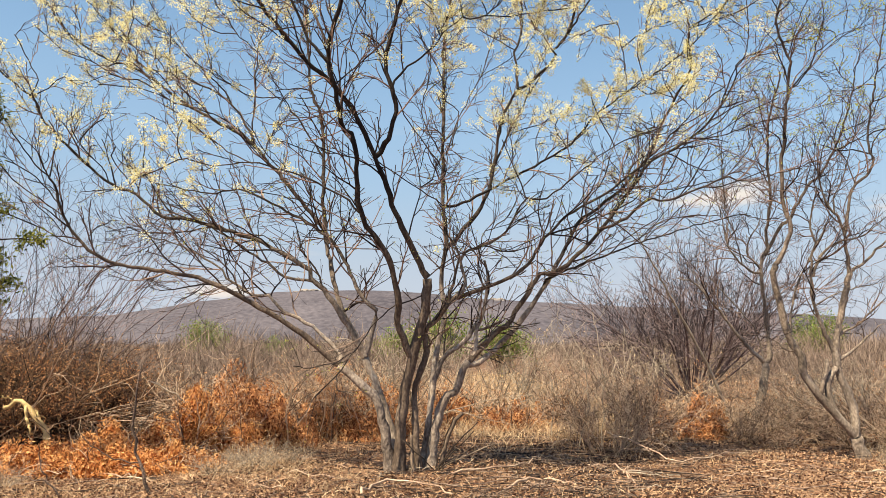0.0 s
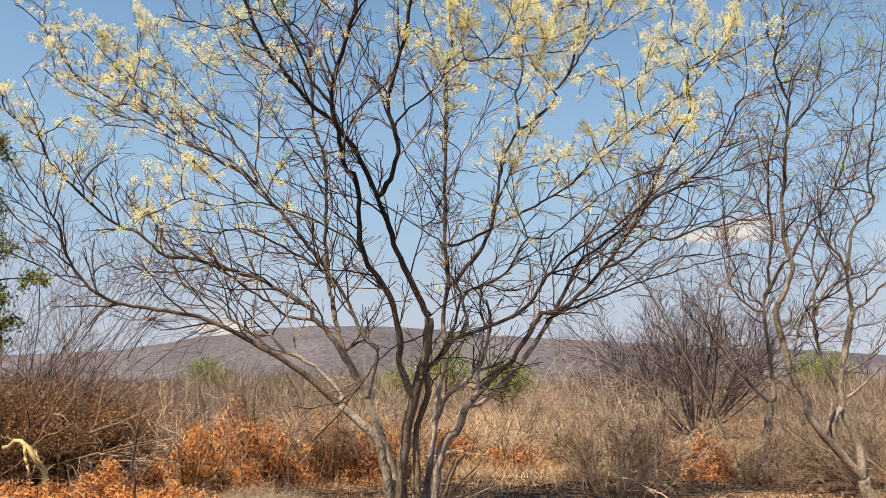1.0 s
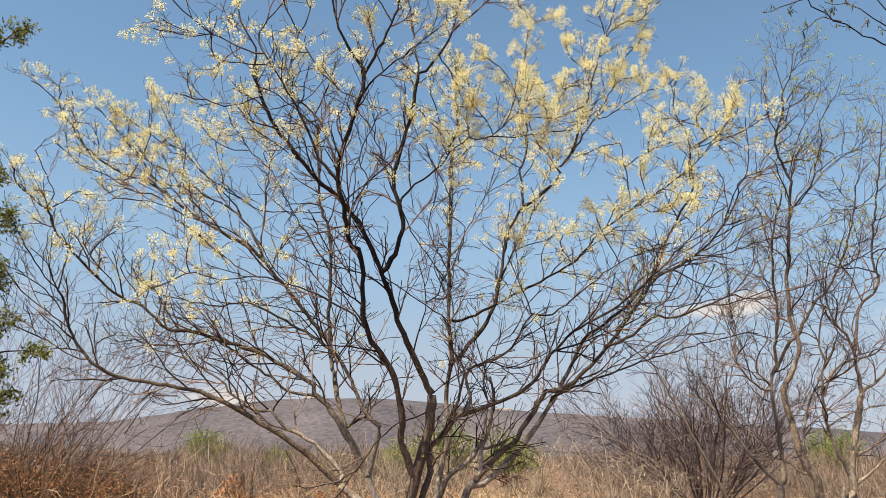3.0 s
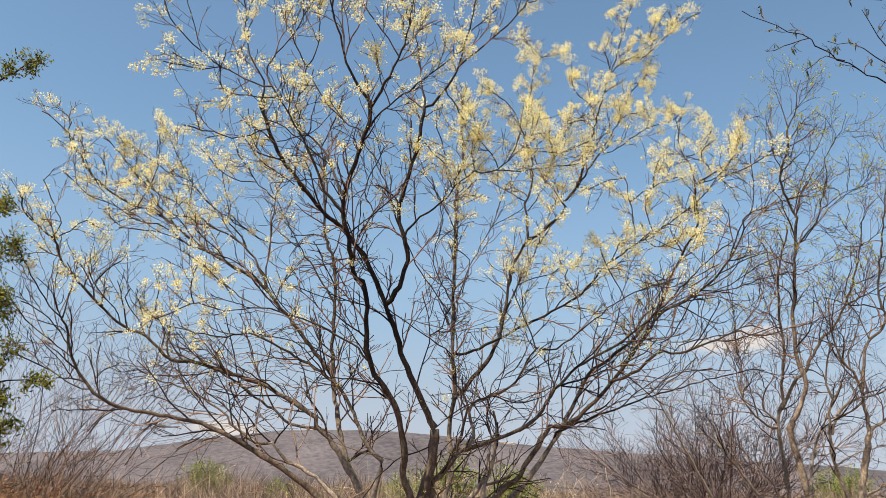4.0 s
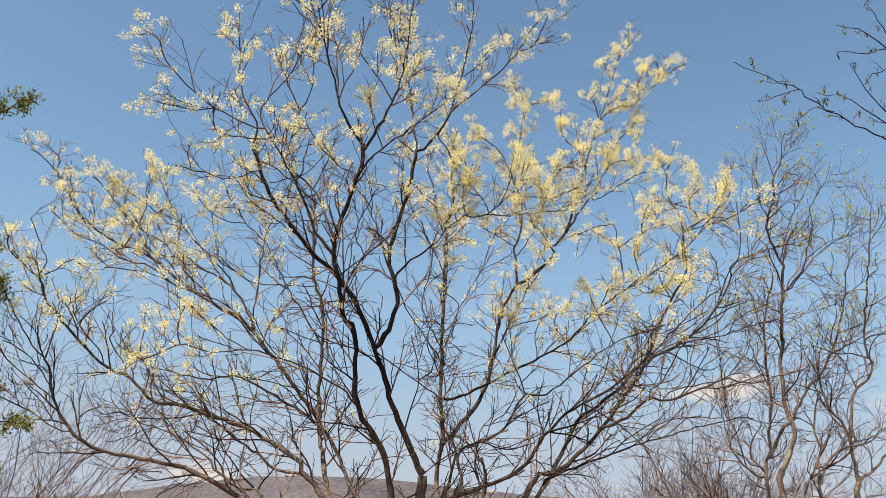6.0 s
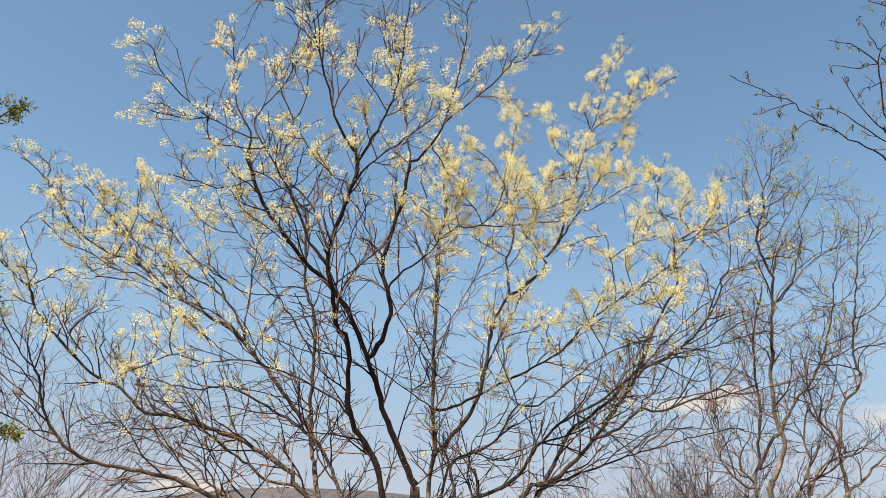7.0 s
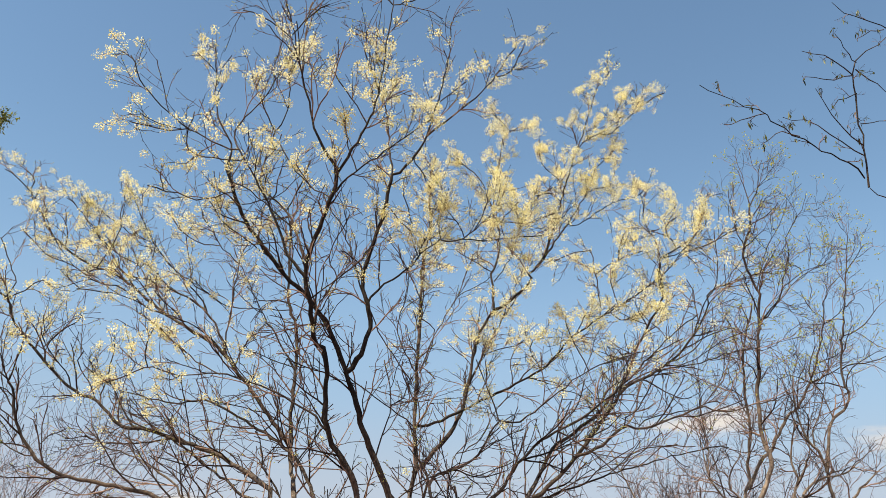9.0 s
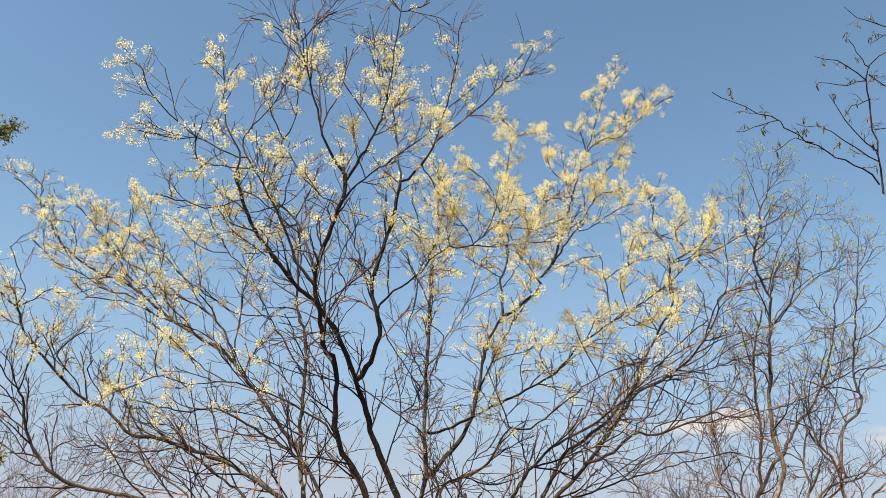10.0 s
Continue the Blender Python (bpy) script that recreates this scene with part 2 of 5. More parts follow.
def cards(place, way, length, width, droop=0.0):
    """Single folded leaves or petals: a pointed four-cornered blade each."""
    n = len(place)
    way = unit(way)
    side = unit(np.cross(way, rng.normal(0, 1, (n, 3))))
    lift = np.cross(side, way)
    length, width = np.broadcast_to(length, n)[:, None], np.broadcast_to(width, n)[:, None]
    mid = place + way * length * 0.5 + lift * width * 0.3
    tip = place + way * length + np.array([0, 0, -1.0]) * droop * length
    v = np.stack([place, mid + side * width / 2, tip, mid - side * width / 2], 1).reshape(-1, 3)
    return v, np.arange(4 * n).reshape(n, 4)


def join(pieces):
    v, f, c = [], [], 0
    for pv, pf in pieces:
        v.append(pv)
        f.append(pf + c)
        c += len(pv)
    return np.vstack(v), np.vstack(f)


def mesh_of(name, pieces, mat, smooth=True):
    v, f = join(pieces)
    me = bpy.data.meshes.new(name)
    tri = f[:, 3] == f[:, 2]
    size = np.where(tri, 3, 4)
    flat = f.ravel()[np.repeat(True, f.size) & ~np.stack([tri * 0, tri * 0, tri * 0, tri], 1).astype(bool).ravel()]
    me.vertices.add(len(v))
    me.vertices.foreach_set("co", v.astype(np.float32).ravel())
    me.loops.add(len(flat))
    me.loops.foreach_set("vertex_index", flat.astype(np.int32))
    me.polygons.add(len(f))
    me.polygons.foreach_set("loop_start", np.r_[0, np.cumsum(size)[:-1]].astype(np.int32))
    me.polygons.foreach_set("use_smooth", np.full(len(f), smooth))
    me.update(calc_edges=True)
    me.validate()
    me.materials.append(mat)
    return me


def part(name, pieces, mat, parent=None, label="", smooth=True):
    ob = new(name, mesh_of(name, pieces, mat, smooth))
    if parent:
        ob.parent = parent
    return tagged(ob, label) if label else ob


def thing(name, label, category, at=(0, 0, 0), group="", kind=""):
    ob = new(name)
    ob.empty_display_size = 0.2
    ob.location = at
    return tagged(ob, label, category, group, kind)


def sprout(p, r, count, span, angle, length, k=6, up=0.06, wobble=0.10, rise=0.25, thick=0.6, thin=0.003, most=1.0, taper=0.55):
    """Side shoots on every stem: count on each, over the span of its length. Returns their lines and radii."""
    n, kk, _ = p.shape
    u = (np.arange(count)[None] + rng.random((n, count))) / count
    u = span[0] + u * (span[1] - span[0])
    x = u * (kk - 1)
    i = np.minimum(x.astype(int), kk - 2)
    row = np.arange(n)[:, None]
    frac = (x - i)[..., None]
    root = p[row, i] * (1 - frac) + p[row, i + 1] * frac
    t = unit(p[row, i + 1] - p[row, i])
    rad = r[row, i] * (1 - frac[..., 0]) + r[row, i + 1] * frac[..., 0]
    root, t, rad, u = root.reshape(-1, 3), t.reshape(-1, 3), rad.ravel(), u.ravel()
    m = len(root)
    out = rng.normal(0, 1, (m, 3)) + np.array([0, 0, rise])
    out = unit(out - (out * t).sum(1, keepdims=True) * t)
    a = np.radians(angle) * rng.uniform(0.6, 1.35, (m, 1))
    d = unit(np.cos(a) * t + np.sin(a) * out)
    ln = length * (1.15 - taper * u) * rng.uniform(0.55, 1.35, m)
    line = [root]
    for _ in range(k - 1):
        d = unit(d + np.array([0, 0, up]) + rng.normal(0, wobble, (m, 3)))
        line.append(line[-1] + d * (ln / (k - 1))[:, None])
    line = np.stack(line, 1)
    r0 = np.minimum(rad * thick, most)
    radii = r0[:, None] + (np.minimum(thin, r0) - r0)[:, None] * np.linspace(0, 1, k)
    return line, radii


def bush(stems, height, spread, shoots=(5, 4), r=0.012, lean=(0, 0), core=0.15, up=0.02, wobble=0.16, thin=0.0025, apart=False):
    """A leafless shrub: stems fanned out from the ground, with two orders of side shoots."""
    a = rng.random(stems) * 2 * np.pi
    o = np.sqrt(rng.random(stems))
    foot = np.stack([np.cos(a) * o * core, np.sin(a) * o * core, np.zeros(stems) - 0.03], 1)
    d = unit(np.stack([np.cos(a) * o * spread + lean[0], np.sin(a) * o * spread + lean[1], np.full(stems, height)], 1))
    ln = height * rng.uniform(0.7, 1.1, stems) / np.maximum(d[:, 2], 0.45)
    line = [foot]
    for _ in range(7):
        d = unit(d + np.array([0, 0, up]) + rng.normal(0, wobble * 0.6, (stems, 3)))
        line.append(line[-1] + d * (ln / 7)[:, None])
    p = np.stack(line, 1)
    p[:, 1:, 2] = np.maximum(p[:, 1:, 2], 0.02)
    radii = np.linspace(1, 0.35, 8)[None] * r * rng.uniform(0.7, 1.2, (stems, 1))
    p1, r1 = sprout(p, radii, shoots[0], (0.25, 1), 38, height * 0.45, 5, up, wobble, thick=0.65, thin=thin)
    p2, r2 = sprout(p1, r1, shoots[1], (0.2, 1), 42, height * 0.2, 3, up, wobble, thick=0.75, thin=thin)
    for q in (p1, p2):
        q[:, :, 2] = np.maximum(q[:, :, 2], 0.015)
    if apart:
        a, b = shoots
        return [[tubes(p[i:i + 1], radii[i:i + 1], 5), tubes(p1[i * a:i * a + a], r1[i * a:i * a + a], 3), tubes(p2[i * a * b:(i + 1) * a * b], r2[i * a * b:(i + 1) * a * b], 3)] for i in range(stems)], p1, p2
    return [tubes(p, radii, 4), tubes(p1, r1, 3), tubes(p2, r2, 3)], p1, p2


def smooth01(x):
    x = np.clip(x, 0, 1)
    return x * x * (3 - 2 * x)


def patchy(p, scale, seed=0.0):
    """Smooth noise from -1 to 1 at each place."""
    return np.array([noise.noise(Vector((x * scale + seed, y * scale, z * scale))) for x, y, z in p])

# ---- ground and distance ----
def lay(x, y):
    """The height of the ground."""
    near = np.exp(-((x / 14) ** 2 + ((y - 11) / 12) ** 2))
    soft = 0.035 * np.sin(x * 1.7 + 0.6 * y) + 0.03 * np.sin(1.1 * y - 0.8 * x + 1.0) + 0.02 * np.sin(3.1 * x - 2.3 * y)
    return soft * near


def graded(inner, outer, step, grow):
    v, s = [0.0], step
    while v[-1] < outer:
        v.append(v[-1] + s)
        if v[-1] > inner:
            s *= grow
    return np.array(v)


half = graded(14, 4200, 0.3, 1.14)
gx = np.r_[-half[:0:-1], half]
gy = np.r_[-half[:0:-1] * 0.5, 0, half[1:]] + 8.0
xx, yy = np.meshgrid(gx, gy)
zz = lay(xx, yy)
idx = np.arange(xx.size).reshape(xx.shape)
quads = np.stack([idx[:-1, :-1], idx[:-1, 1:], idx[1:, 1:], idx[1:, :-1]], -1).reshape(-1, 4)
ground = part("ground", [(np.stack([xx, yy, zz], -1).reshape(-1, 3), quads)], SOIL)
tagged(ground, "dry brown earth strewn with fallen leaves and twigs", "ground", kind="structure")

# the long hill behind, 1.5 km off
hx, hy = np.meshgrid(np.linspace(-2300, 2300, 231), np.linspace(1100, 2600, 76))
side = hx / 1500
ridge = np.interp(side, (-1.2, -0.7, -0.415, -0.345, -0.31, -0.275, -0.218, -0.162, -0.063, 0.042, 0.112, 0.218, 0.35, 0.6, 1.2), (30, 42, 65, 78, 88, 92, 103, 109, 106, 90, 85, 77, 68, 48, 30))
rough = np.array([noise.fractal(Vector((x / 260, y / 260, 0.0)), 0.9, 2.0, 5) for x, y in zip(hx.ravel(), hy.ravel())]).reshape(hx.shape)
rise = smooth01((hy - 1120) / 400)
hz = ridge * rise * (1 + 0.02 * rough) + 3 * rough * rise - 2.0
idx = np.arange(hx.size).reshape(hx.shape)
quads = np.stack([idx[:-1, :-1], idx[:-1, 1:], idx[1:, 1:], idx[1:, :-1]], -1).reshape(-1, 4)
hill = part("hill", [(np.stack([hx, hy, hz], -1).reshape(-1, 3), quads)], HILL)
tagged(hill, "long low hill covered in leafless greyish purple scrub", "hill", kind="structure")

# ---- the flowering tree ----
NOTED = []


def limb(r0, r1, *bends, pale=False, dark=False, bloom=(0, 0)):
    """Notes one limb of the tree in hand: its radius at the foot and at the tip, its bends, whether its bark is pale or
    brown darkened for shade, and how fully it flowers midway and at its end.
    """
    NOTED.append((r0, r1, bends, pale, dark, bloom))


def finish_tree(tree, base, limbs_steps=40, shoots=(3.0, 7, 5), lengths=(1.35, 0.72, 0.27), bare=0.9, bark=BARK, branch=BRANCH, twig=TWIG, big=0.03, thin=0.0038, start=0.22, up=0.03, taper=0.55, wobble=0.19, angle=43):
    """Builds the noted limbs as parts of the tree, each with its own side branches and twigs. Returns all twig lines, with how fully each limb flowers."""
    ends = []
    for r0, r1, bends, pale, dark, bloom in NOTED:
        line = bend_through(bends, limbs_steps) - np.array(base)
        length = np.linalg.norm(np.diff(line, axis=0), axis=1).sum()
        line = bend_through(bends, max(6, min(limbs_steps + 20, int(length / 0.10))), 0.008) - np.array(base)
        steps = len(line)
        radii = np.linspace(0, 1, steps)
        radii = (0.96 - 0.16 * smooth01((line[:, 2] - 1.2) / 2.2) if r0 > 0.028 else 0.92) * (r0 + (r1 - r0) * radii**0.75)
        radii = radii * (1 + 0.35 * np.exp(-np.maximum(line[:, 2], 0) / 0.12) * (r0 > 0.045))
        if r1 < 0.012:
            radii[-steps // 4:] *= np.linspace(1, 0.45, len(radii[-steps // 4:]))
        radii = np.maximum(radii, 1.25 * thin)
        knots = 1 + 0.06 * np.sin(np.arange(steps) * 0.9 + r0 * 900) + rng.normal(0, 0.035, steps)
        stem = part("limb", [tubes(line[None], (radii * knots)[None], 10 if r0 > 0.04 else 7, cap=True)], SHADED_BARK if dark else bark if pale or r0 >= big else branch, tree)
        low = line[:, 2] < bare
        first = max(start, low.sum() / steps) if r1 < 0.045 else 1.0
        if first > 0.9:
            continue
        reach = lengths[0] * min(1.0, 0.45 + length / 4) * (1 - 0.58 * max(bloom))
        count = max(2, int(shoots[0] * length * (1 - first)))
        p1, q1 = sprout(line[None], radii[None], count, (first, 0.99), angle, reach, 9, up, wobble, 0.32, 0.7, thin, 0.012, taper)
        fine = thin * (1 - 0.35 * max(bloom))
        p2, q2 = sprout(p1, q1, shoots[1], (0.15, 1.0), 40, lengths[1] * (1 - 0.3 * max(bloom)), 6, up, wobble, 0.1, 0.62, fine)
        p3, q3 = sprout(p2, q2, shoots[2], (0.15, 1.0), 44, lengths[2], 4, 0.03, wobble, 0.2, 0.7, fine * 0.8)
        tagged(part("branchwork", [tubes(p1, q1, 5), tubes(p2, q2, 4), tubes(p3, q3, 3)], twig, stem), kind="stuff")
        along = np.repeat(np.linspace(first, 1, count), shoots[1])
        ends.append((p1, p2, p3, np.interp(along, (0.25, 0.5, 0.8), (0.35 * bloom[0], *bloom)), line))
    NOTED.clear()
    return ends


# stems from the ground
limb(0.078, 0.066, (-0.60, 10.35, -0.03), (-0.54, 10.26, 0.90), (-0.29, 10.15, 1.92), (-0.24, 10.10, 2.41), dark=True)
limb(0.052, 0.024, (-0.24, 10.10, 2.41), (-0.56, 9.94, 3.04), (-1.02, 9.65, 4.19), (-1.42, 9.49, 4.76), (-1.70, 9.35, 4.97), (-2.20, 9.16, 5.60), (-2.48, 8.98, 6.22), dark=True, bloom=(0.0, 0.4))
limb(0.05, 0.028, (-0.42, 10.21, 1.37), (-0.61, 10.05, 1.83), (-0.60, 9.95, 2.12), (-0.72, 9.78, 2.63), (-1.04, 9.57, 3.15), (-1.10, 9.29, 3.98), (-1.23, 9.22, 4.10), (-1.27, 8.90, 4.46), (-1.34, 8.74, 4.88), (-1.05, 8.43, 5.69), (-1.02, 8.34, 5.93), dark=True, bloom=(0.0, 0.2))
limb(0.076, 0.05, (-0.70, 10.40, -0.03), (-0.88, 10.29, 0.84), (-1.36, 10.21, 1.32), pale=True)
limb(0.046, 0.018, (-1.36, 10.21, 1.32), (-1.98, 10.08, 1.82), (-2.99, 9.89, 2.36), (-3.99, 9.72, 2.55), (-4.37, 9.64, 2.75), (-4.62, 9.57, 3.06), (-4.69, 9.51, 3.41), (-4.78, 9.48, 3.58), dark=True)
limb(0.034, 0.008, (-1.36, 10.21, 1.32), (-1.38, 10.23, 1.47), (-1.69, 10.26, 1.79), (-2.07, 10.29, 2.00), (-2.29, 10.32, 2.20), (-2.44, 10.33, 2.19), (-2.77, 10.36, 2.36), (-3.01, 10.39, 2.60), (-3.59, 10.44, 2.90), (-3.91, 10.46, 2.98), (-4.11, 10.49, 3.23), pale=True)
limb(0.056, 0.05, (-0.64, 10.62, -0.05), (-0.74, 10.68, 0.53), (-1.09, 10.78, 1.42), pale=True)
limb(0.05, 0.012, (-1.08, 10.77, 1.41), (-1.54, 10.72, 2.17), (-1.83, 10.69, 2.47), (-1.88, 10.69, 2.59), (-2.60, 10.64, 2.98), (-3.40, 10.59, 3.21), (-3.75, 10.56, 3.26), (-3.89, 10.55, 3.32), (-4.17, 10.53, 3.60), (-4.48, 10.51, 3.69), (-5.33, 10.44, 4.49), (-5.54, 10.41, 4.86), (-5.99, 10.37, 5.22), (-6.07, 10.35, 5.58), pale=True, bloom=(0.1, 0.4))
limb(0.046, 0.02, (-1.09, 10.78, 1.42), (-1.43, 10.92, 2.07), (-1.56, 11.00, 2.48), (-1.73, 11.19, 3.42), (-1.81, 11.44, 4.73), (-2.03, 11.57, 5.41), (-2.16, 11.83, 6.75), pale=True)
limb(0.042, 0.01, (-1.08, 10.77, 1.41), (-0.95, 10.76, 1.99), (-1.13, 10.76, 2.20), (-1.46, 10.74, 2.84), (-1.71, 10.73, 3.10), (-2.65, 10.71, 3.61), (-3.03, 10.71, 3.64), (-3.18, 10.70, 3.60), (-3.94, 10.69, 3.75), pale=True, bloom=(0.0, 0.3))
limb(0.04, 0.014, (-1.64, 11.10, 2.97), (-1.77, 11.12, 3.24), (-2.71, 11.20, 4.35), (-3.23, 11.24, 4.72), (-3.79, 11.28, 5.03), (-4.49, 11.33, 5.56), (-5.03, 11.37, 5.77), (-5.49, 11.40, 6.06), (-5.66, 11.41, 6.21), (-6.17, 11.46, 6.95), pale=True, bloom=(0.5, 0.5))
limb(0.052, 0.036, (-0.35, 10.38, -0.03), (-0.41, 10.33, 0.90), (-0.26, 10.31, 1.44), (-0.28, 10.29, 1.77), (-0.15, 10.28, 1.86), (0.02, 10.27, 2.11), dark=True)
limb(0.05, 0.02, (-0.29, 10.75, -0.07), (-0.14, 11.00, 1.48), (-0.03, 11.08, 1.94), (-0.08, 11.17, 2.50), (0.01, 11.26, 3.08), (-0.05, 11.34, 3.57), (-0.04, 11.75, 5.79), (-0.06, 11.78, 5.98), (0.05, 11.91, 6.84), (0.02, 12.01, 7.54), (0.08, 12.10, 8.17), pale=True, bloom=(0.0, 0.7))
limb(0.072, 0.05, (-0.22, 10.50, -0.04), (-0.08, 10.50, 0.78), (0.13, 10.50, 0.99), (0.20, 10.50, 1.24), (0.30, 10.50, 1.35), pale=True)
limb(0.046, 0.016, (0.28, 10.50, 1.33), (0.64, 10.53, 1.75), (0.78, 10.54, 1.82), (1.23, 10.59, 2.48), (1.43, 10.60, 2.51), (1.92, 10.64, 2.93), (2.63, 10.71, 3.86), (3.06, 10.77, 4.79), (3.35, 10.80, 5.26), (3.42, 10.82, 5.48), (3.38, 10.83, 5.73), (3.42, 10.85, 5.98), dark=True, bloom=(0.0, 0.7))
limb(0.044, 0.01, (0.27, 10.50, 1.31), (0.49, 10.55, 1.39), (0.98, 10.70, 1.87), (1.47, 10.89, 2.59), (1.77, 11.02, 3.16), (1.90, 11.06, 3.30), (2.51, 11.22, 3.78), (2.73, 11.30, 4.06), (3.43, 11.46, 4.48), (3.95, 11.60, 4.92), (4.36, 11.75, 5.54), (4.45, 11.82, 5.86), (5.20, 11.98, 6.21), (5.76, 12.11, 6.57), pale=True, bloom=(0.0, 0.2))
limb(0.046, 0.03, (-0.33, 10.55, -0.04), (-0.11, 10.58, 1.27), (0.20, 10.59, 1.57), (0.39, 10.59, 1.85), pale=True)
limb(0.036, 0.018, (0.25, 10.50, 1.29), (0.40, 10.50, 1.53), (0.39, 10.50, 1.70), (0.53, 10.50, 2.26), (0.50, 10.50, 2.68), pale=True)
limb(0.044, 0.022, (-0.03, 11.23, 2.88), (0.56, 11.36, 3.66), (0.81, 11.53, 4.84), (1.06, 11.60, 5.35), pale=True, bloom=(0.1, 0.7))
limb(0.022, 0.005, (1.06, 11.60, 5.35), (1.05, 11.68, 5.81), (1.03, 11.69, 5.97), (1.14, 11.73, 6.23), (1.15, 11.78, 6.73), (1.06, 11.84, 7.17), (1.24, 12.00, 8.64), (1.21, 12.02, 8.81), (1.00, 12.07, 9.13), bloom=(1.0, 0.8))
limb(0.026, 0.006, (1.06, 11.60, 5.35), (1.26, 11.61, 5.46), (1.64, 11.64, 5.86), (1.59, 11.65, 5.96), (1.73, 11.66, 6.08), (1.90, 11.67, 6.43), (2.14, 11.72, 7.26), (2.47, 11.77, 8.29), (2.97, 11.80, 8.69), (3.27, 11.82, 9.00), bloom=(1.0, 1.0))
limb(0.02, 0.005, (1.73, 11.66, 6.08), (2.53, 11.80, 7.38), (2.81, 11.88, 8.17), bloom=(1.0, 1.0))
limb(0.03, 0.007, (0.02, 10.27, 2.11), (0.24, 10.29, 2.32), (0.18, 10.31, 2.61), (0.24, 10.33, 2.75), (0.70, 10.37, 2.97), (1.00, 10.41, 3.42), (1.03, 10.42, 3.52), (0.76, 10.48, 4.28), pale=True, bloom=(0.0, 0.3))
limb(0.034, 0.009, (0.02, 10.27, 2.11), (0.77, 10.28, 2.41), (1.05, 10.29, 2.60), (1.23, 10.30, 2.88), (1.59, 10.31, 3.25), (2.33, 10.32, 3.71), (3.37, 10.35, 4.72), (3.73, 10.36, 5.00), dark=True, bloom=(0.0, 0.1))
limb(0.03, 0.01, (0.02, 10.27, 2.11), (0.16, 10.24, 2.68), (0.08, 10.23, 2.86), (-0.11, 10.21, 3.08), dark=True)
# the forked high limbs of the two front stems
limb(0.02, 0.005, (-1.02, 8.34, 5.93), (-1.22, 8.26, 6.21), (-1.36, 8.18, 6.53), (-1.75, 7.84, 7.92), dark=True, bloom=(0.4, 0.1))
limb(0.02, 0.006, (-1.02, 8.35, 5.88), (-0.65, 8.24, 6.69), (-0.49, 8.06, 8.06), dark=True, bloom=(0.8, 0.2))
limb(0.006, 0.003, (-0.49, 8.06, 8.06), (-0.23, 8.06, 8.15), (-0.14, 8.06, 8.21))
limb(0.006, 0.003, (-0.49, 8.06, 8.06), (-0.56, 8.06, 8.16), (-0.62, 8.06, 8.23))
limb(0.015, 0.005, (-1.08, 8.45, 5.63), (-0.84, 8.50, 5.98), (0.03, 8.64, 6.82), bloom=(0.2, 0.9))
limb(0.008, 0.003, (-0.82, 8.50, 6.00), (-0.91, 8.52, 6.23), (-0.98, 8.53, 6.50), (-1.03, 8.54, 6.78), bloom=(0.4, 0.9))
limb(0.01, 0.004, (-0.71, 8.27, 6.49), (-1.14, 8.14, 7.10), bloom=(1.0, 0.9))
limb(0.007, 0.003, (-0.61, 8.19, 7.06), (-0.72, 8.17, 7.20), (-0.78, 8.15, 7.39), (-0.81, 8.14, 7.51), bloom=(0.6, 0.3))
limb(0.006, 0.003, (-0.57, 8.17, 7.26), (-0.66, 8.19, 7.45), (-0.67, 8.22, 7.80), bloom=(0.5, 0.2))
limb(0.006, 0.003, (-1.64, 7.95, 7.48), (-1.54, 7.93, 7.61), (-1.44, 7.91, 7.73), (-1.35, 7.90, 7.84), (-1.22, 7.88, 7.88))
limb(0.006, 0.003, (-1.63, 7.96, 7.41), (-1.76, 7.94, 7.53), (-1.91, 7.93, 7.63), (-2.05, 7.91, 7.71), (-2.24, 7.89, 7.76))
limb(0.007, 0.003, (-1.50, 8.07, 6.96), (-1.51, 8.11, 7.31), (-1.53, 8.13, 7.60), (-1.52, 8.16, 7.87), (-1.50, 8.19, 8.17), bloom=(0.1, 0.0))
limb(0.042, 0.026, (-0.89, 9.73, 3.87), (-0.81, 9.72, 3.94), (-0.66, 9.67, 4.26), (-0.64, 9.62, 4.58), (-0.75, 9.55, 5.07), (-0.56, 9.44, 5.78), (-0.45, 9.34, 6.43), dark=True, bloom=(0.1, 0.6))
limb(0.014, 0.005, (-0.45, 9.34, 6.43), (-0.64, 9.46, 7.73), (-0.60, 9.51, 8.21), bloom=(0.9, 0.7))
limb(0.02, 0.006, (-0.45, 9.34, 6.40), (-0.31, 9.32, 6.49), (-0.02, 9.25, 6.95), (0.22, 9.11, 8.04), (0.24, 9.03, 8.60), dark=True, bloom=(0.9, 0.1))
limb(0.016, 0.005, (-0.03, 9.26, 6.94), (0.68, 9.20, 7.62), (1.14, 9.16, 8.35), bloom=(0.6, 0.4))
limb(0.007, 0.003, (0.84, 9.19, 7.85), (1.01, 9.20, 7.90), (1.11, 9.21, 8.05), (1.19, 9.22, 8.27), (1.26, 9.23, 8.46), bloom=(0.2, 0.1))
limb(0.018, 0.008, (-0.67, 9.60, 4.72), (-0.59, 9.63, 4.89), (-0.13, 9.71, 5.30), (-0.08, 9.73, 5.44), (0.21, 9.78, 5.71), bloom=(0.2, 0.8))
limb(0.012, 0.004, (0.20, 9.78, 5.70), (0.39, 9.80, 5.69), (0.64, 9.83, 5.86), (0.92, 9.87, 6.20), (1.07, 9.91, 6.53), bloom=(1.0, 1.0))
limb(0.008, 0.003, (0.21, 9.78, 5.71), (0.19, 9.80, 5.84), (0.20, 9.82, 6.07), (0.25, 9.83, 6.18), bloom=(1.0, 1.0))
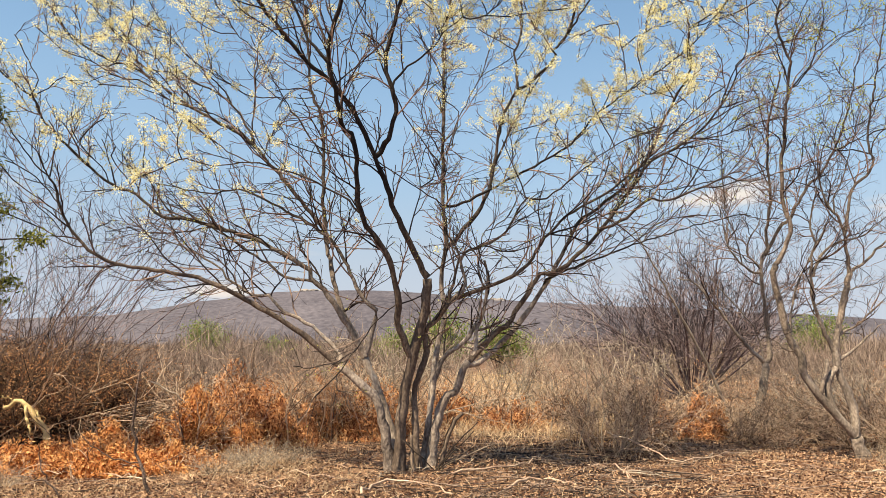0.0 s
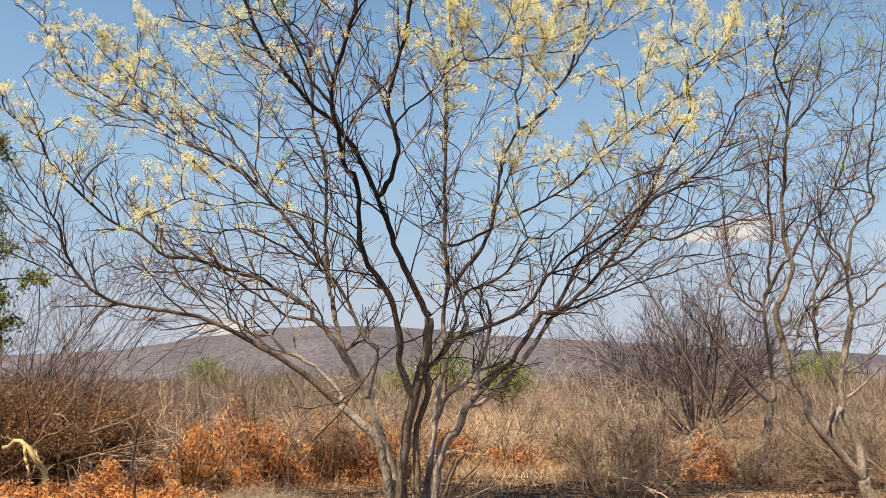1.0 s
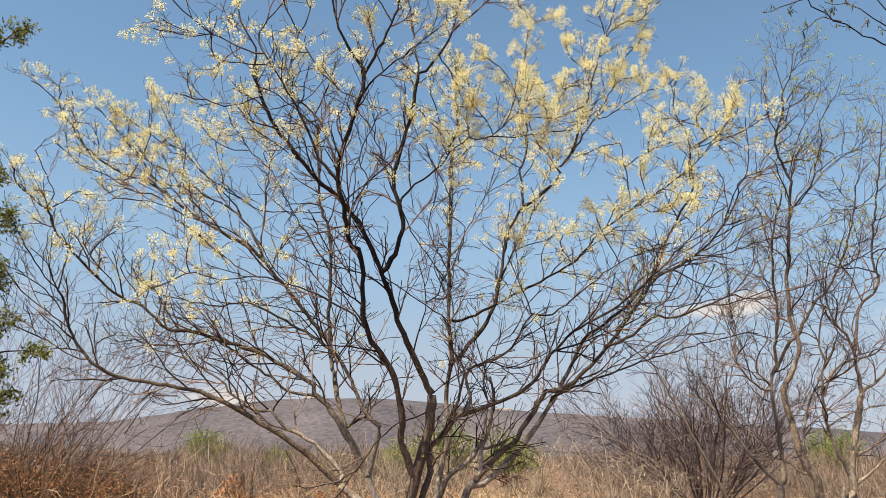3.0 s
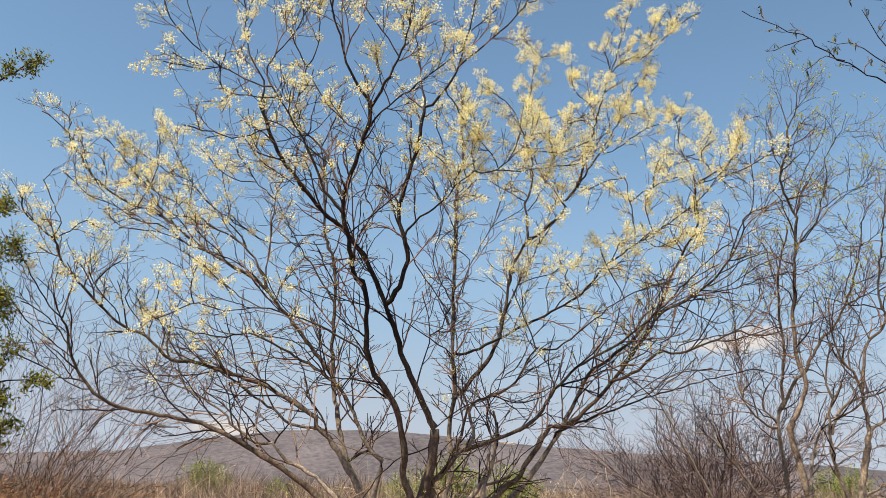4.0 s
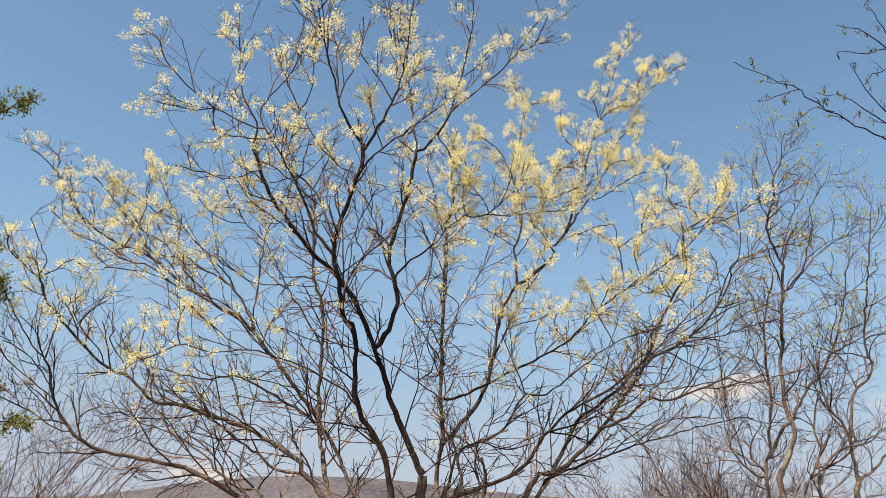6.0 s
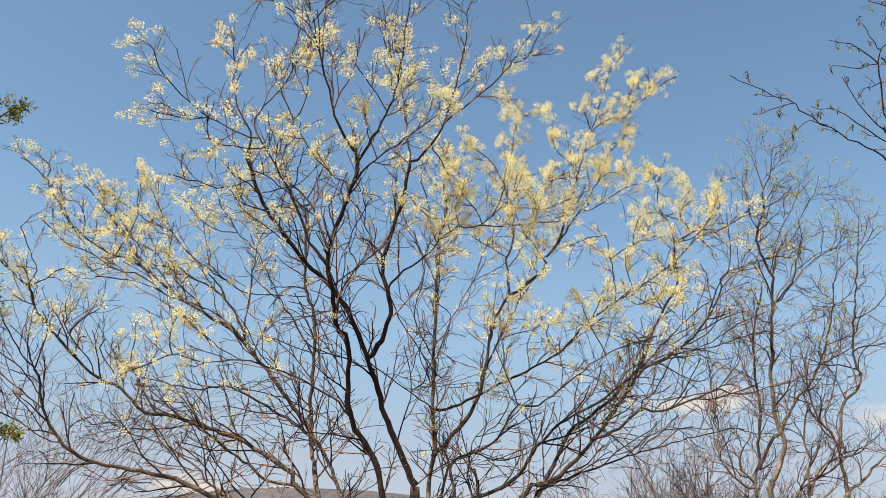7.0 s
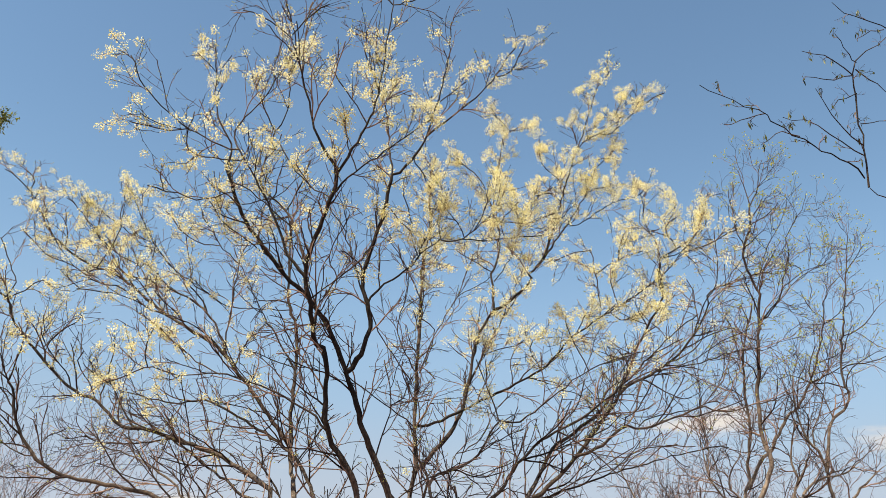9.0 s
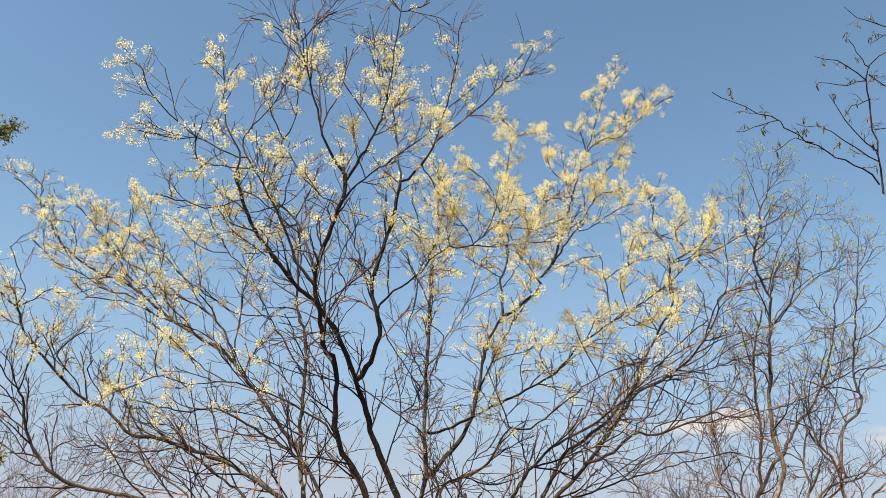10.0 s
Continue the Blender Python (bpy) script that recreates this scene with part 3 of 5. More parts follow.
limb(0.007, 0.003, (0.47, 9.81, 5.73), (0.70, 9.84, 5.73), (1.61, 9.94, 5.89), bloom=(1.0, 1.0))
limb(0.007, 0.003, (0.79, 9.85, 6.04), (1.39, 9.91, 6.05), (1.75, 9.95, 6.23), bloom=(1.0, 1.0))
# limbs left of the middle
limb(0.022, 0.01, (-1.33, 8.79, 4.75), (-1.57, 8.75, 5.03), (-1.82, 8.69, 5.57), (-2.25, 8.60, 6.27), dark=True, bloom=(0.2, 0.4))
limb(0.012, 0.004, (-2.25, 8.60, 6.27), (-2.50, 8.58, 6.31), (-2.89, 8.55, 6.51), (-3.12, 8.53, 6.45), (-3.56, 8.49, 6.53), bloom=(0.6, 0.6))
limb(0.008, 0.003, (-2.20, 8.62, 6.14), (-2.61, 8.60, 6.15), (-2.89, 8.58, 6.29), (-2.84, 8.56, 6.75), bloom=(0.6, 0.6))
limb(0.01, 0.003, (-2.88, 8.55, 6.50), (-3.29, 8.46, 6.81), (-3.51, 8.40, 7.07), (-3.65, 8.35, 7.37), bloom=(0.6, 0.6))
limb(0.012, 0.004, (-2.24, 8.61, 6.25), (-2.35, 8.63, 6.47), (-2.28, 8.66, 6.71), (-2.09, 8.70, 7.04), (-1.69, 8.83, 8.06), bloom=(0.4, 0.4))
limb(0.018, 0.008, (-1.33, 8.73, 4.92), (-1.64, 8.77, 5.57), (-1.99, 8.80, 5.93), (-1.91, 8.84, 6.67), bloom=(0.2, 0.8))
limb(0.008, 0.003, (-1.91, 8.84, 6.67), (-2.30, 8.84, 7.48), bloom=(0.4, 0.6))
limb(0.008, 0.003, (-1.91, 8.84, 6.67), (-1.79, 8.88, 7.00), (-1.84, 8.94, 7.69), bloom=(0.3, 0.4))
limb(0.016, 0.004, (-2.48, 8.98, 6.22), (-2.46, 8.97, 6.53), (-2.69, 8.93, 6.98), (-2.83, 8.87, 7.96), bloom=(0.6, 0.6))
limb(0.008, 0.003, (-1.52, 8.76, 5.34), (-2.11, 8.68, 5.80), (-2.29, 8.66, 5.87), bloom=(0.3, 0.4))
limb(0.009, 0.003, (-1.64, 8.77, 5.57), (-1.59, 8.79, 5.73), (-1.53, 8.81, 5.91), (-1.47, 8.84, 6.13), (-1.45, 8.86, 6.30), bloom=(0.5, 0.9))
limb(0.008, 0.003, (-1.09, 8.46, 5.61), (-1.44, 8.52, 5.86), (-1.78, 8.61, 6.36), bloom=(0.8, 1.0))
limb(0.012, 0.004, (-0.73, 9.56, 4.99), (-0.90, 9.59, 5.27), (-1.04, 9.64, 5.73), (-1.27, 9.68, 6.06), bloom=(0.1, 0.2))
limb(0.01, 0.003, (-1.83, 9.30, 5.15), (-2.47, 9.20, 5.56), (-2.68, 9.16, 5.84), bloom=(0.6, 0.6))
limb(0.011, 0.004, (-1.28, 8.88, 4.51), (-0.81, 8.96, 4.97), (-0.66, 8.99, 5.18))
limb(0.009, 0.004, (-1.28, 9.55, 4.53), (-1.11, 9.59, 4.91), (-1.08, 9.61, 5.08), (-1.19, 9.63, 5.28), (-1.19, 9.65, 5.42), (-1.00, 9.70, 5.98), bloom=(0.0, 0.1))
limb(0.007, 0.003, (-2.36, 9.06, 5.93), (-2.66, 9.00, 5.79), (-2.84, 8.96, 5.77), (-3.35, 8.84, 5.86), bloom=(0.6, 0.6))
# the left sprays
limb(0.012, 0.004, (-6.17, 11.46, 6.95), (-6.27, 11.46, 7.04), (-6.44, 11.44, 7.19), (-6.62, 11.43, 7.29), bloom=(0.5, 0.3))
limb(0.006, 0.003, (-6.17, 11.46, 6.95), (-6.16, 11.47, 7.10), (-6.22, 11.48, 7.24), (-6.31, 11.48, 7.31), bloom=(0.3, 0.3))
limb(0.011, 0.004, (-4.86, 11.35, 5.69), (-4.68, 11.41, 6.23), (-4.67, 11.43, 6.47), (-4.74, 11.47, 6.84), bloom=(0.6, 0.6))
limb(0.015, 0.004, (-3.73, 11.27, 4.99), (-3.98, 11.25, 5.06), (-4.39, 11.21, 5.35), (-4.77, 11.18, 5.42), (-5.11, 11.15, 5.63), (-5.48, 11.11, 5.77), (-5.92, 11.06, 6.13), bloom=(0.5, 0.4))
limb(0.009, 0.003, (-4.06, 11.25, 5.11), (-4.20, 11.23, 5.19), (-4.56, 11.19, 5.26), (-5.01, 11.14, 5.29), bloom=(0.3, 0.5))
limb(0.02, 0.006, (-2.70, 11.20, 4.33), (-2.82, 11.23, 4.61), (-3.13, 11.28, 5.05), (-3.55, 11.33, 5.33), (-3.93, 11.37, 5.45), (-4.07, 11.39, 5.56), (-4.38, 11.42, 5.59), (-4.53, 11.44, 5.69), (-5.07, 11.52, 6.35), (-5.52, 11.58, 6.84), (-5.65, 11.59, 6.92), bloom=(0.4, 0.6))
limb(0.01, 0.003, (-4.14, 11.40, 5.57), (-4.27, 11.41, 5.76), (-4.74, 11.43, 6.02), (-5.25, 11.47, 6.53), bloom=(0.6, 0.6))
limb(0.014, 0.005, (-2.79, 11.21, 4.40), (-2.72, 11.13, 5.71), (-2.61, 11.11, 6.08), bloom=(0.1, 0.3))
limb(0.009, 0.004, (-2.71, 11.13, 5.75), (-3.00, 11.09, 6.01), (-3.35, 11.02, 6.51), bloom=(0.6, 0.6))
limb(0.008, 0.003, (-3.00, 11.09, 6.01), (-3.44, 11.04, 6.09), (-3.86, 10.98, 6.49), bloom=(0.6, 0.6))
limb(0.009, 0.004, (-1.97, 11.54, 5.21), (-2.82, 11.43, 5.19), (-3.23, 11.37, 5.39), (-3.71, 11.30, 5.70), (-3.86, 11.27, 5.85), bloom=(0.2, 0.5))
limb(0.016, 0.005, (-1.79, 11.35, 4.27), (-2.43, 11.44, 5.25), (-2.94, 11.52, 6.17), pale=True, bloom=(0.2, 0.3))
limb(0.014, 0.004, (-3.12, 11.28, 5.04), (-3.32, 11.33, 5.34), (-4.10, 11.49, 6.12), (-4.75, 11.66, 7.19), bloom=(0.6, 0.6))
limb(0.009, 0.003, (-4.21, 11.52, 6.29), (-4.41, 11.53, 6.27), (-5.29, 11.64, 6.88), bloom=(0.6, 0.6))
limb(0.008, 0.003, (-1.78, 11.36, 4.29), (-2.04, 11.32, 4.36), (-2.24, 11.28, 4.43), (-2.40, 11.26, 4.47), (-2.56, 11.23, 4.50), bloom=(0.2, 0.3))
limb(0.016, 0.005, (-1.04, 9.58, 3.14), (-1.36, 9.52, 3.41), (-2.20, 9.41, 3.72), (-2.76, 9.34, 3.68), (-3.12, 9.30, 3.74), (-3.55, 9.24, 3.54), bloom=(0.1, 0.6))
limb(0.008, 0.003, (-2.32, 9.40, 3.72), (-2.70, 9.44, 3.93), (-3.43, 9.53, 4.48), bloom=(0.6, 0.6))
limb(0.007, 0.003, (-3.13, 9.30, 3.74), (-3.19, 9.28, 3.92), (-3.18, 9.26, 4.06), (-3.13, 9.25, 4.20), bloom=(0.6, 0.6))
limb(0.012, 0.004, (-4.78, 9.48, 3.58), (-5.02, 9.43, 3.81), (-5.37, 9.32, 4.38), bloom=(0.4, 0.2))
limb(0.012, 0.004, (-4.78, 9.48, 3.58), (-4.76, 9.49, 3.80), (-4.72, 9.50, 4.02), (-4.78, 9.51, 4.16), (-4.85, 9.52, 4.31), bloom=(0.5, 0.6))
limb(0.009, 0.003, (-4.65, 9.56, 3.13), (-5.24, 9.63, 3.52), (-5.55, 9.67, 3.83), bloom=(0.0, 0.1))
limb(0.009, 0.003, (-4.36, 9.65, 2.75), (-4.55, 9.62, 2.78), (-5.03, 9.57, 3.03), (-5.41, 9.52, 3.16))
limb(0.006, 0.003, (-4.67, 9.54, 3.25), (-4.96, 9.59, 3.56), (-5.40, 9.65, 3.83), bloom=(0.1, 0.2))
limb(0.008, 0.003, (-3.44, 10.42, 2.80), (-3.54, 10.44, 2.94), (-3.61, 10.46, 3.11), (-3.67, 10.47, 3.23), bloom=(0.0, 0.1))
limb(0.01, 0.004, (-2.77, 10.36, 2.36), (-2.88, 10.37, 2.31), (-2.99, 10.37, 2.27), (-3.09, 10.38, 2.24))
limb(0.008, 0.003, (-5.55, 10.41, 4.87), (-5.38, 10.39, 4.94), (-5.27, 10.38, 5.03), (-5.14, 10.36, 5.13), (-4.99, 10.35, 5.07), bloom=(0.6, 0.6))
limb(0.008, 0.003, (-5.57, 10.41, 4.89), (-5.49, 10.43, 5.09), (-5.69, 10.50, 5.43), (-5.91, 10.55, 5.80), bloom=(0.4, 0.2))
limb(0.007, 0.003, (-4.90, 10.47, 4.12), (-4.93, 10.49, 4.31), (-4.61, 10.54, 4.62), (-4.57, 10.55, 4.73), bloom=(0.3, 0.3))
limb(0.014, 0.004, (-3.56, 10.58, 3.22), (-3.73, 10.59, 3.36), (-4.09, 10.64, 3.93), (-4.10, 10.67, 4.30), bloom=(0.5, 0.6))
limb(0.008, 0.003, (-4.50, 10.51, 3.71), (-4.60, 10.48, 3.92), (-4.85, 10.45, 4.17), (-5.03, 10.41, 4.50), bloom=(0.2, 0.5))
limb(0.01, 0.003, (-4.17, 10.53, 3.59), (-4.28, 10.55, 3.78), (-4.43, 10.57, 3.94), (-4.52, 10.59, 4.10), (-4.48, 10.60, 4.22), bloom=(0.3, 0.3))
limb(0.024, 0.008, (-1.77, 10.70, 2.41), (-2.21, 10.74, 2.50), (-2.41, 10.77, 2.69), (-2.54, 10.78, 2.73), (-3.11, 10.85, 3.11), (-3.33, 10.87, 3.16), (-3.53, 10.89, 3.11), (-4.13, 10.95, 3.10), (-4.42, 10.98, 3.19), pale=True)
limb(0.01, 0.003, (-2.22, 10.66, 2.79), (-2.30, 10.65, 2.92), (-2.45, 10.63, 3.01), (-2.75, 10.60, 3.05), (-3.58, 10.51, 3.29), (-3.72, 10.49, 3.37), bloom=(0.0, 0.1))
limb(0.018, 0.008, (-1.62, 10.71, 2.26), (-1.76, 10.73, 2.58), (-1.98, 10.75, 2.86), (-1.99, 10.75, 3.02), (-2.10, 10.77, 3.30))
limb(0.012, 0.004, (-1.73, 11.19, 3.42), (-2.11, 11.13, 3.60), (-2.80, 11.01, 3.73))
limb(0.008, 0.003, (-2.02, 10.73, 3.28), (-1.91, 10.71, 3.38), (-1.83, 10.69, 3.56), (-1.86, 10.68, 3.72), (-1.95, 10.66, 3.88))
# right of the middle
limb(0.012, 0.004, (-0.01, 11.45, 4.31), (0.15, 11.50, 4.82), (0.48, 11.57, 5.47), (0.70, 11.64, 6.14), (0.81, 11.66, 6.33), bloom=(0.1, 0.4))
limb(0.012, 0.004, (-0.00, 11.61, 5.37), (-0.31, 11.50, 6.00), (-0.49, 11.45, 6.25), bloom=(0.2, 0.4))
limb(0.012, 0.004, (-0.01, 11.44, 4.21), (-0.35, 11.34, 4.87), (-0.26, 11.28, 5.39), (-0.26, 11.24, 5.68), (-0.41, 11.18, 6.18), bloom=(0.0, 0.3))
limb(0.008, 0.004, (-0.66, 9.60, 4.69), (-0.41, 9.72, 4.23), (-0.06, 9.84, 3.78))
limb(0.012, 0.004, (-0.48, 9.98, 2.90), (-0.34, 10.06, 3.55), (-0.45, 10.13, 4.16))
limb(0.008, 0.003, (-0.34, 10.06, 3.55), (-0.21, 10.07, 3.63), (-0.14, 10.09, 3.79), (-0.09, 10.11, 3.95))
limb(0.008, 0.003, (-0.88, 9.74, 3.85), (-0.04, 9.64, 3.25))
limb(0.024, 0.008, (-0.05, 11.33, 3.55), (0.28, 11.30, 3.60), (1.70, 11.13, 4.35), (2.19, 11.06, 4.86), (3.37, 10.91, 5.69), (4.01, 10.80, 6.45), bloom=(0.9, 0.9))
limb(0.01, 0.004, (2.54, 11.02, 5.10), (2.52, 11.00, 5.48), (2.49, 10.97, 5.73), (2.43, 10.95, 6.11), bloom=(0.7, 0.6))
limb(0.008, 0.003, (2.49, 10.97, 5.75), (2.66, 10.95, 5.88), (2.83, 10.93, 5.97), (3.00, 10.91, 6.04), (3.17, 10.89, 6.10), bloom=(0.9, 1.0))
limb(0.006, 0.003, (2.43, 10.95, 6.11), (2.20, 10.98, 6.08), (2.02, 11.00, 6.01), (1.89, 11.01, 5.94), bloom=(0.7, 0.8))
limb(0.008, 0.003, (2.80, 10.98, 5.30), (2.75, 11.01, 5.54), (2.72, 11.03, 5.73), (2.77, 11.04, 5.88), bloom=(1.0, 0.8))
limb(0.02, 0.006, (0.63, 11.41, 3.99), (1.05, 11.61, 4.95), (1.42, 11.74, 5.59), (1.38, 11.78, 5.75), (1.70, 11.89, 6.27), pale=True, bloom=(0.9, 0.7))
limb(0.01, 0.004, (1.07, 11.67, 5.83), (1.34, 11.73, 6.29), (1.61, 11.85, 7.26), bloom=(1.0, 1.0))
limb(0.009, 0.003, (1.05, 11.70, 5.99), (0.47, 11.63, 6.31), bloom=(0.4, 0.6))
limb(0.009, 0.003, (1.06, 11.83, 7.14), (0.80, 11.77, 7.65), (0.38, 11.71, 8.02), bloom=(1.0, 1.0))
limb(0.007, 0.003, (1.23, 11.97, 8.39), (1.32, 12.00, 8.67), (1.47, 12.01, 8.75), (1.61, 12.03, 8.91), bloom=(0.9, 0.9))
limb(0.012, 0.004, (2.46, 11.77, 8.27), (2.76, 11.66, 9.27), (2.84, 11.63, 9.47), (2.99, 11.61, 9.66), bloom=(1.0, 0.8))
limb(0.01, 0.004, (2.85, 11.79, 8.58), (3.08, 11.80, 8.65), (3.58, 11.84, 9.19), (4.00, 11.87, 9.50), bloom=(1.0, 0.8))
limb(0.007, 0.003, (2.46, 11.77, 8.27), (2.42, 11.79, 8.51), (2.38, 11.81, 8.69), (2.26, 11.83, 8.83), bloom=(1.0, 1.0))
limb(0.005, 0.003, (3.15, 11.81, 8.72), (3.15, 11.84, 9.01), (3.23, 11.86, 9.25), (3.29, 11.87, 9.39), bloom=(1.0, 1.0))
limb(0.01, 0.003, (2.25, 11.75, 6.94), (2.37, 11.74, 6.85), (2.93, 11.67, 7.22), (3.29, 11.63, 7.34), (3.48, 11.60, 7.48), bloom=(1.0, 1.0))
limb(0.007, 0.003, (2.77, 11.86, 7.98), (2.97, 11.89, 8.19), (3.11, 11.91, 8.39), bloom=(1.0, 1.0))
limb(0.016, 0.005, (0.38, 10.59, 1.83), (0.47, 10.64, 2.31), (0.42, 10.67, 2.64), (0.49, 10.71, 3.06), (0.61, 10.73, 3.09), (0.66, 10.74, 3.18), (0.78, 10.75, 3.23), (0.96, 10.78, 3.51), pale=True)
limb(0.014, 0.005, (1.34, 10.30, 2.99), (2.21, 10.25, 3.31), (2.58, 10.23, 3.58))
limb(0.014, 0.004, (1.02, 10.42, 3.50), (1.20, 10.40, 3.47), (1.39, 10.38, 3.52), (2.19, 10.27, 4.15), (2.93, 10.19, 4.42), bloom=(0.2, 0.2))
limb(0.008, 0.003, (2.19, 10.27, 4.15), (2.12, 10.29, 4.31), (2.04, 10.31, 4.49), (1.97, 10.33, 4.65), (1.92, 10.35, 4.86), bloom=(0.9, 1.0))
limb(0.01, 0.004, (1.01, 10.29, 2.57), (1.18, 10.32, 2.66), (1.25, 10.33, 2.54), (1.36, 10.34, 2.49))
limb(0.009, 0.003, (0.92, 10.29, 2.50), (0.81, 10.30, 2.41), (1.03, 10.32, 2.52))
limb(0.016, 0.004, (2.66, 10.71, 3.92), (2.83, 10.70, 4.07), (3.29, 10.67, 4.30), (3.79, 10.64, 4.40), (4.28, 10.60, 4.58), (4.62, 10.58, 4.62))
limb(0.014, 0.005, (3.42, 10.85, 5.98), (4.05, 10.92, 6.45), (4.18, 10.95, 6.71), (4.17, 10.97, 6.92), (4.27, 10.99, 7.16), bloom=(1.0, 0.5))
limb(0.01, 0.004, (3.42, 10.85, 5.98), (4.24, 10.89, 6.30), (4.62, 10.91, 6.61), bloom=(0.6, 0.4))
limb(0.008, 0.003, (3.42, 10.85, 5.98), (3.35, 10.88, 6.36), (3.28, 10.89, 6.43), (3.23, 10.91, 6.64), (3.28, 10.95, 7.05), bloom=(1.0, 1.0))
limb(0.014, 0.004, (4.10, 11.65, 5.14), (4.33, 11.71, 5.66), (4.53, 11.74, 5.95), (4.60, 11.78, 6.32), (4.62, 11.84, 6.90), bloom=(0.1, 0.4))
limb(0.026, 0.007, (2.02, 10.65, 3.08), (2.46, 10.58, 3.28), (2.68, 10.55, 3.50), (2.98, 10.52, 3.47), (3.68, 10.44, 3.76), (3.86, 10.42, 3.71), (4.11, 10.40, 3.72), (4.66, 10.34, 3.89))
limb(0.01, 0.004, (2.69, 10.55, 3.50), (2.73, 10.54, 3.65), (2.88, 10.53, 3.71), (3.07, 10.51, 4.08), (3.20, 10.50, 4.23))
limb(0.006, 0.003, (2.87, 10.53, 3.49), (3.07, 10.56, 3.63), (3.31, 10.58, 3.68), (3.56, 10.60, 3.74))
limb(0.008, 0.003, (3.68, 10.44, 3.76), (3.81, 10.46, 3.91), (3.96, 10.48, 4.07), (4.07, 10.50, 4.23))
limb(0.02, 0.005, (1.30, 10.82, 2.34), (1.46, 10.79, 2.50), (2.61, 10.61, 2.93), (3.73, 10.44, 3.24), (3.97, 10.40, 3.24))
limb(0.008, 0.003, (2.62, 10.61, 2.93), (2.85, 10.66, 3.20), (3.42, 10.71, 3.31))
limb(0.01, 0.004, (2.23, 10.67, 3.34), (2.58, 10.76, 3.82), (2.80, 10.84, 4.38), (2.97, 10.87, 4.53), bloom=(0.0, 0.2))
limb(0.01, 0.004, (1.81, 10.31, 3.40), (1.98, 10.28, 3.61), (2.08, 10.25, 3.83), (2.11, 10.23, 4.01), bloom=(0.0, 0.1))
# stubs and a thin crossing shoot low down
limb(0.024, 0.02, (0.40, 10.50, 1.54), (0.47, 10.47, 1.59), (0.53, 10.45, 1.63), dark=True)
limb(0.02, 0.016, (0.41, 10.50, 1.76), (0.53, 10.47, 1.79), (0.62, 10.44, 1.84), (0.70, 10.42, 1.86), dark=True)
limb(0.022, 0.018, (-1.40, 10.91, 2.02), (-1.26, 10.87, 2.10), (-1.16, 10.84, 2.15), (-1.08, 10.82, 2.17))
limb(0.016, 0.012, (-0.49, 10.23, 1.15), (-0.55, 10.20, 1.26), dark=True)
limb(0.03, 0.024, (-0.08, 10.30, -0.03), (-0.05, 10.29, 0.18), (0.02, 10.28, 0.41), (0.09, 10.27, 0.60), (0.19, 10.26, 0.73), dark=True)
limb(0.03, 0.022, (-0.43, 10.20, -0.08), (-0.43, 10.20, 0.25), (-0.44, 10.20, 0.45), dark=True)
limb(0.011, 0.004, (-0.26, 10.12, 2.21), (-0.77, 9.92, 1.94), (-1.24, 9.63, 1.29), (-1.54, 9.47, 0.98))
limb(0.007, 0.004, (-0.24, 10.10, 2.41), (0.05, 9.98, 2.63), (0.23, 9.92, 2.72), (0.40, 9.87, 2.75))
# short flowering side limbs
limb(0.008, 0.003, (0.64, 9.83, 5.86), (0.74, 9.85, 6.06), (0.80, 9.87, 6.28), (0.88, 9.89, 6.48), bloom=(1.0, 1.0))
limb(0.008, 0.003, (1.48, 11.80, 6.81), (1.60, 11.82, 6.98), (1.73, 11.85, 7.30), (1.93, 11.88, 7.51), (2.14, 11.90, 7.63), bloom=(1.0, 1.0))
limb(0.008, 0.003, (2.14, 11.72, 7.26), (2.01, 11.70, 7.35), (1.90, 11.69, 7.39), (1.73, 11.67, 7.31), bloom=(1.0, 1.0))
limb(0.008, 0.003, (1.36, 11.74, 6.33), (1.26, 11.71, 6.56), (1.17, 11.68, 6.83), (1.31, 11.66, 7.02), (1.46, 11.64, 7.18), bloom=(1.0, 1.0))
limb(0.009, 0.003, (2.23, 11.73, 7.48), (2.08, 11.75, 7.71), (1.90, 11.78, 7.90), (1.82, 11.80, 8.14), (1.83, 11.82, 8.34), bloom=(1.0, 1.0))
limb(0.009, 0.003, (-0.08, 9.73, 5.44), (-0.16, 9.75, 5.67), (-0.18, 9.78, 5.92), (-0.24, 9.80, 6.17), (-0.33, 9.82, 6.36), bloom=(1.0, 1.0))
limb(0.009, 0.003, (0.10, 9.76, 5.60), (0.05, 9.79, 5.81), (0.06, 9.82, 6.03), (0.13, 9.86, 6.28), (0.22, 9.89, 6.50), bloom=(1.0, 1.0))
limb(0.008, 0.003, (0.52, 9.81, 5.75), (0.44, 9.79, 5.95), (0.32, 9.77, 6.05), (0.23, 9.76, 6.18), bloom=(1.0, 1.0))
limb(0.008, 0.003, (-0.53, 9.41, 5.99), (-0.41, 9.43, 5.91), (-0.30, 9.46, 5.78), (-0.19, 9.48, 5.67), bloom=(1.0, 1.0))
limb(0.007, 0.003, (-0.19, 9.30, 6.66), (-0.07, 9.34, 6.45), (0.04, 9.37, 6.25), bloom=(0.5, 0.9))
limb(0.008, 0.003, (2.53, 11.80, 7.38), (2.68, 11.82, 7.54), (2.88, 11.84, 7.61), (3.09, 11.86, 7.70), bloom=(1.0, 1.0))
limb(0.008, 0.003, (3.28, 10.89, 6.43), (3.50, 10.92, 6.51), (3.66, 10.94, 6.71), (3.75, 10.97, 6.98), bloom=(1.0, 1.0))
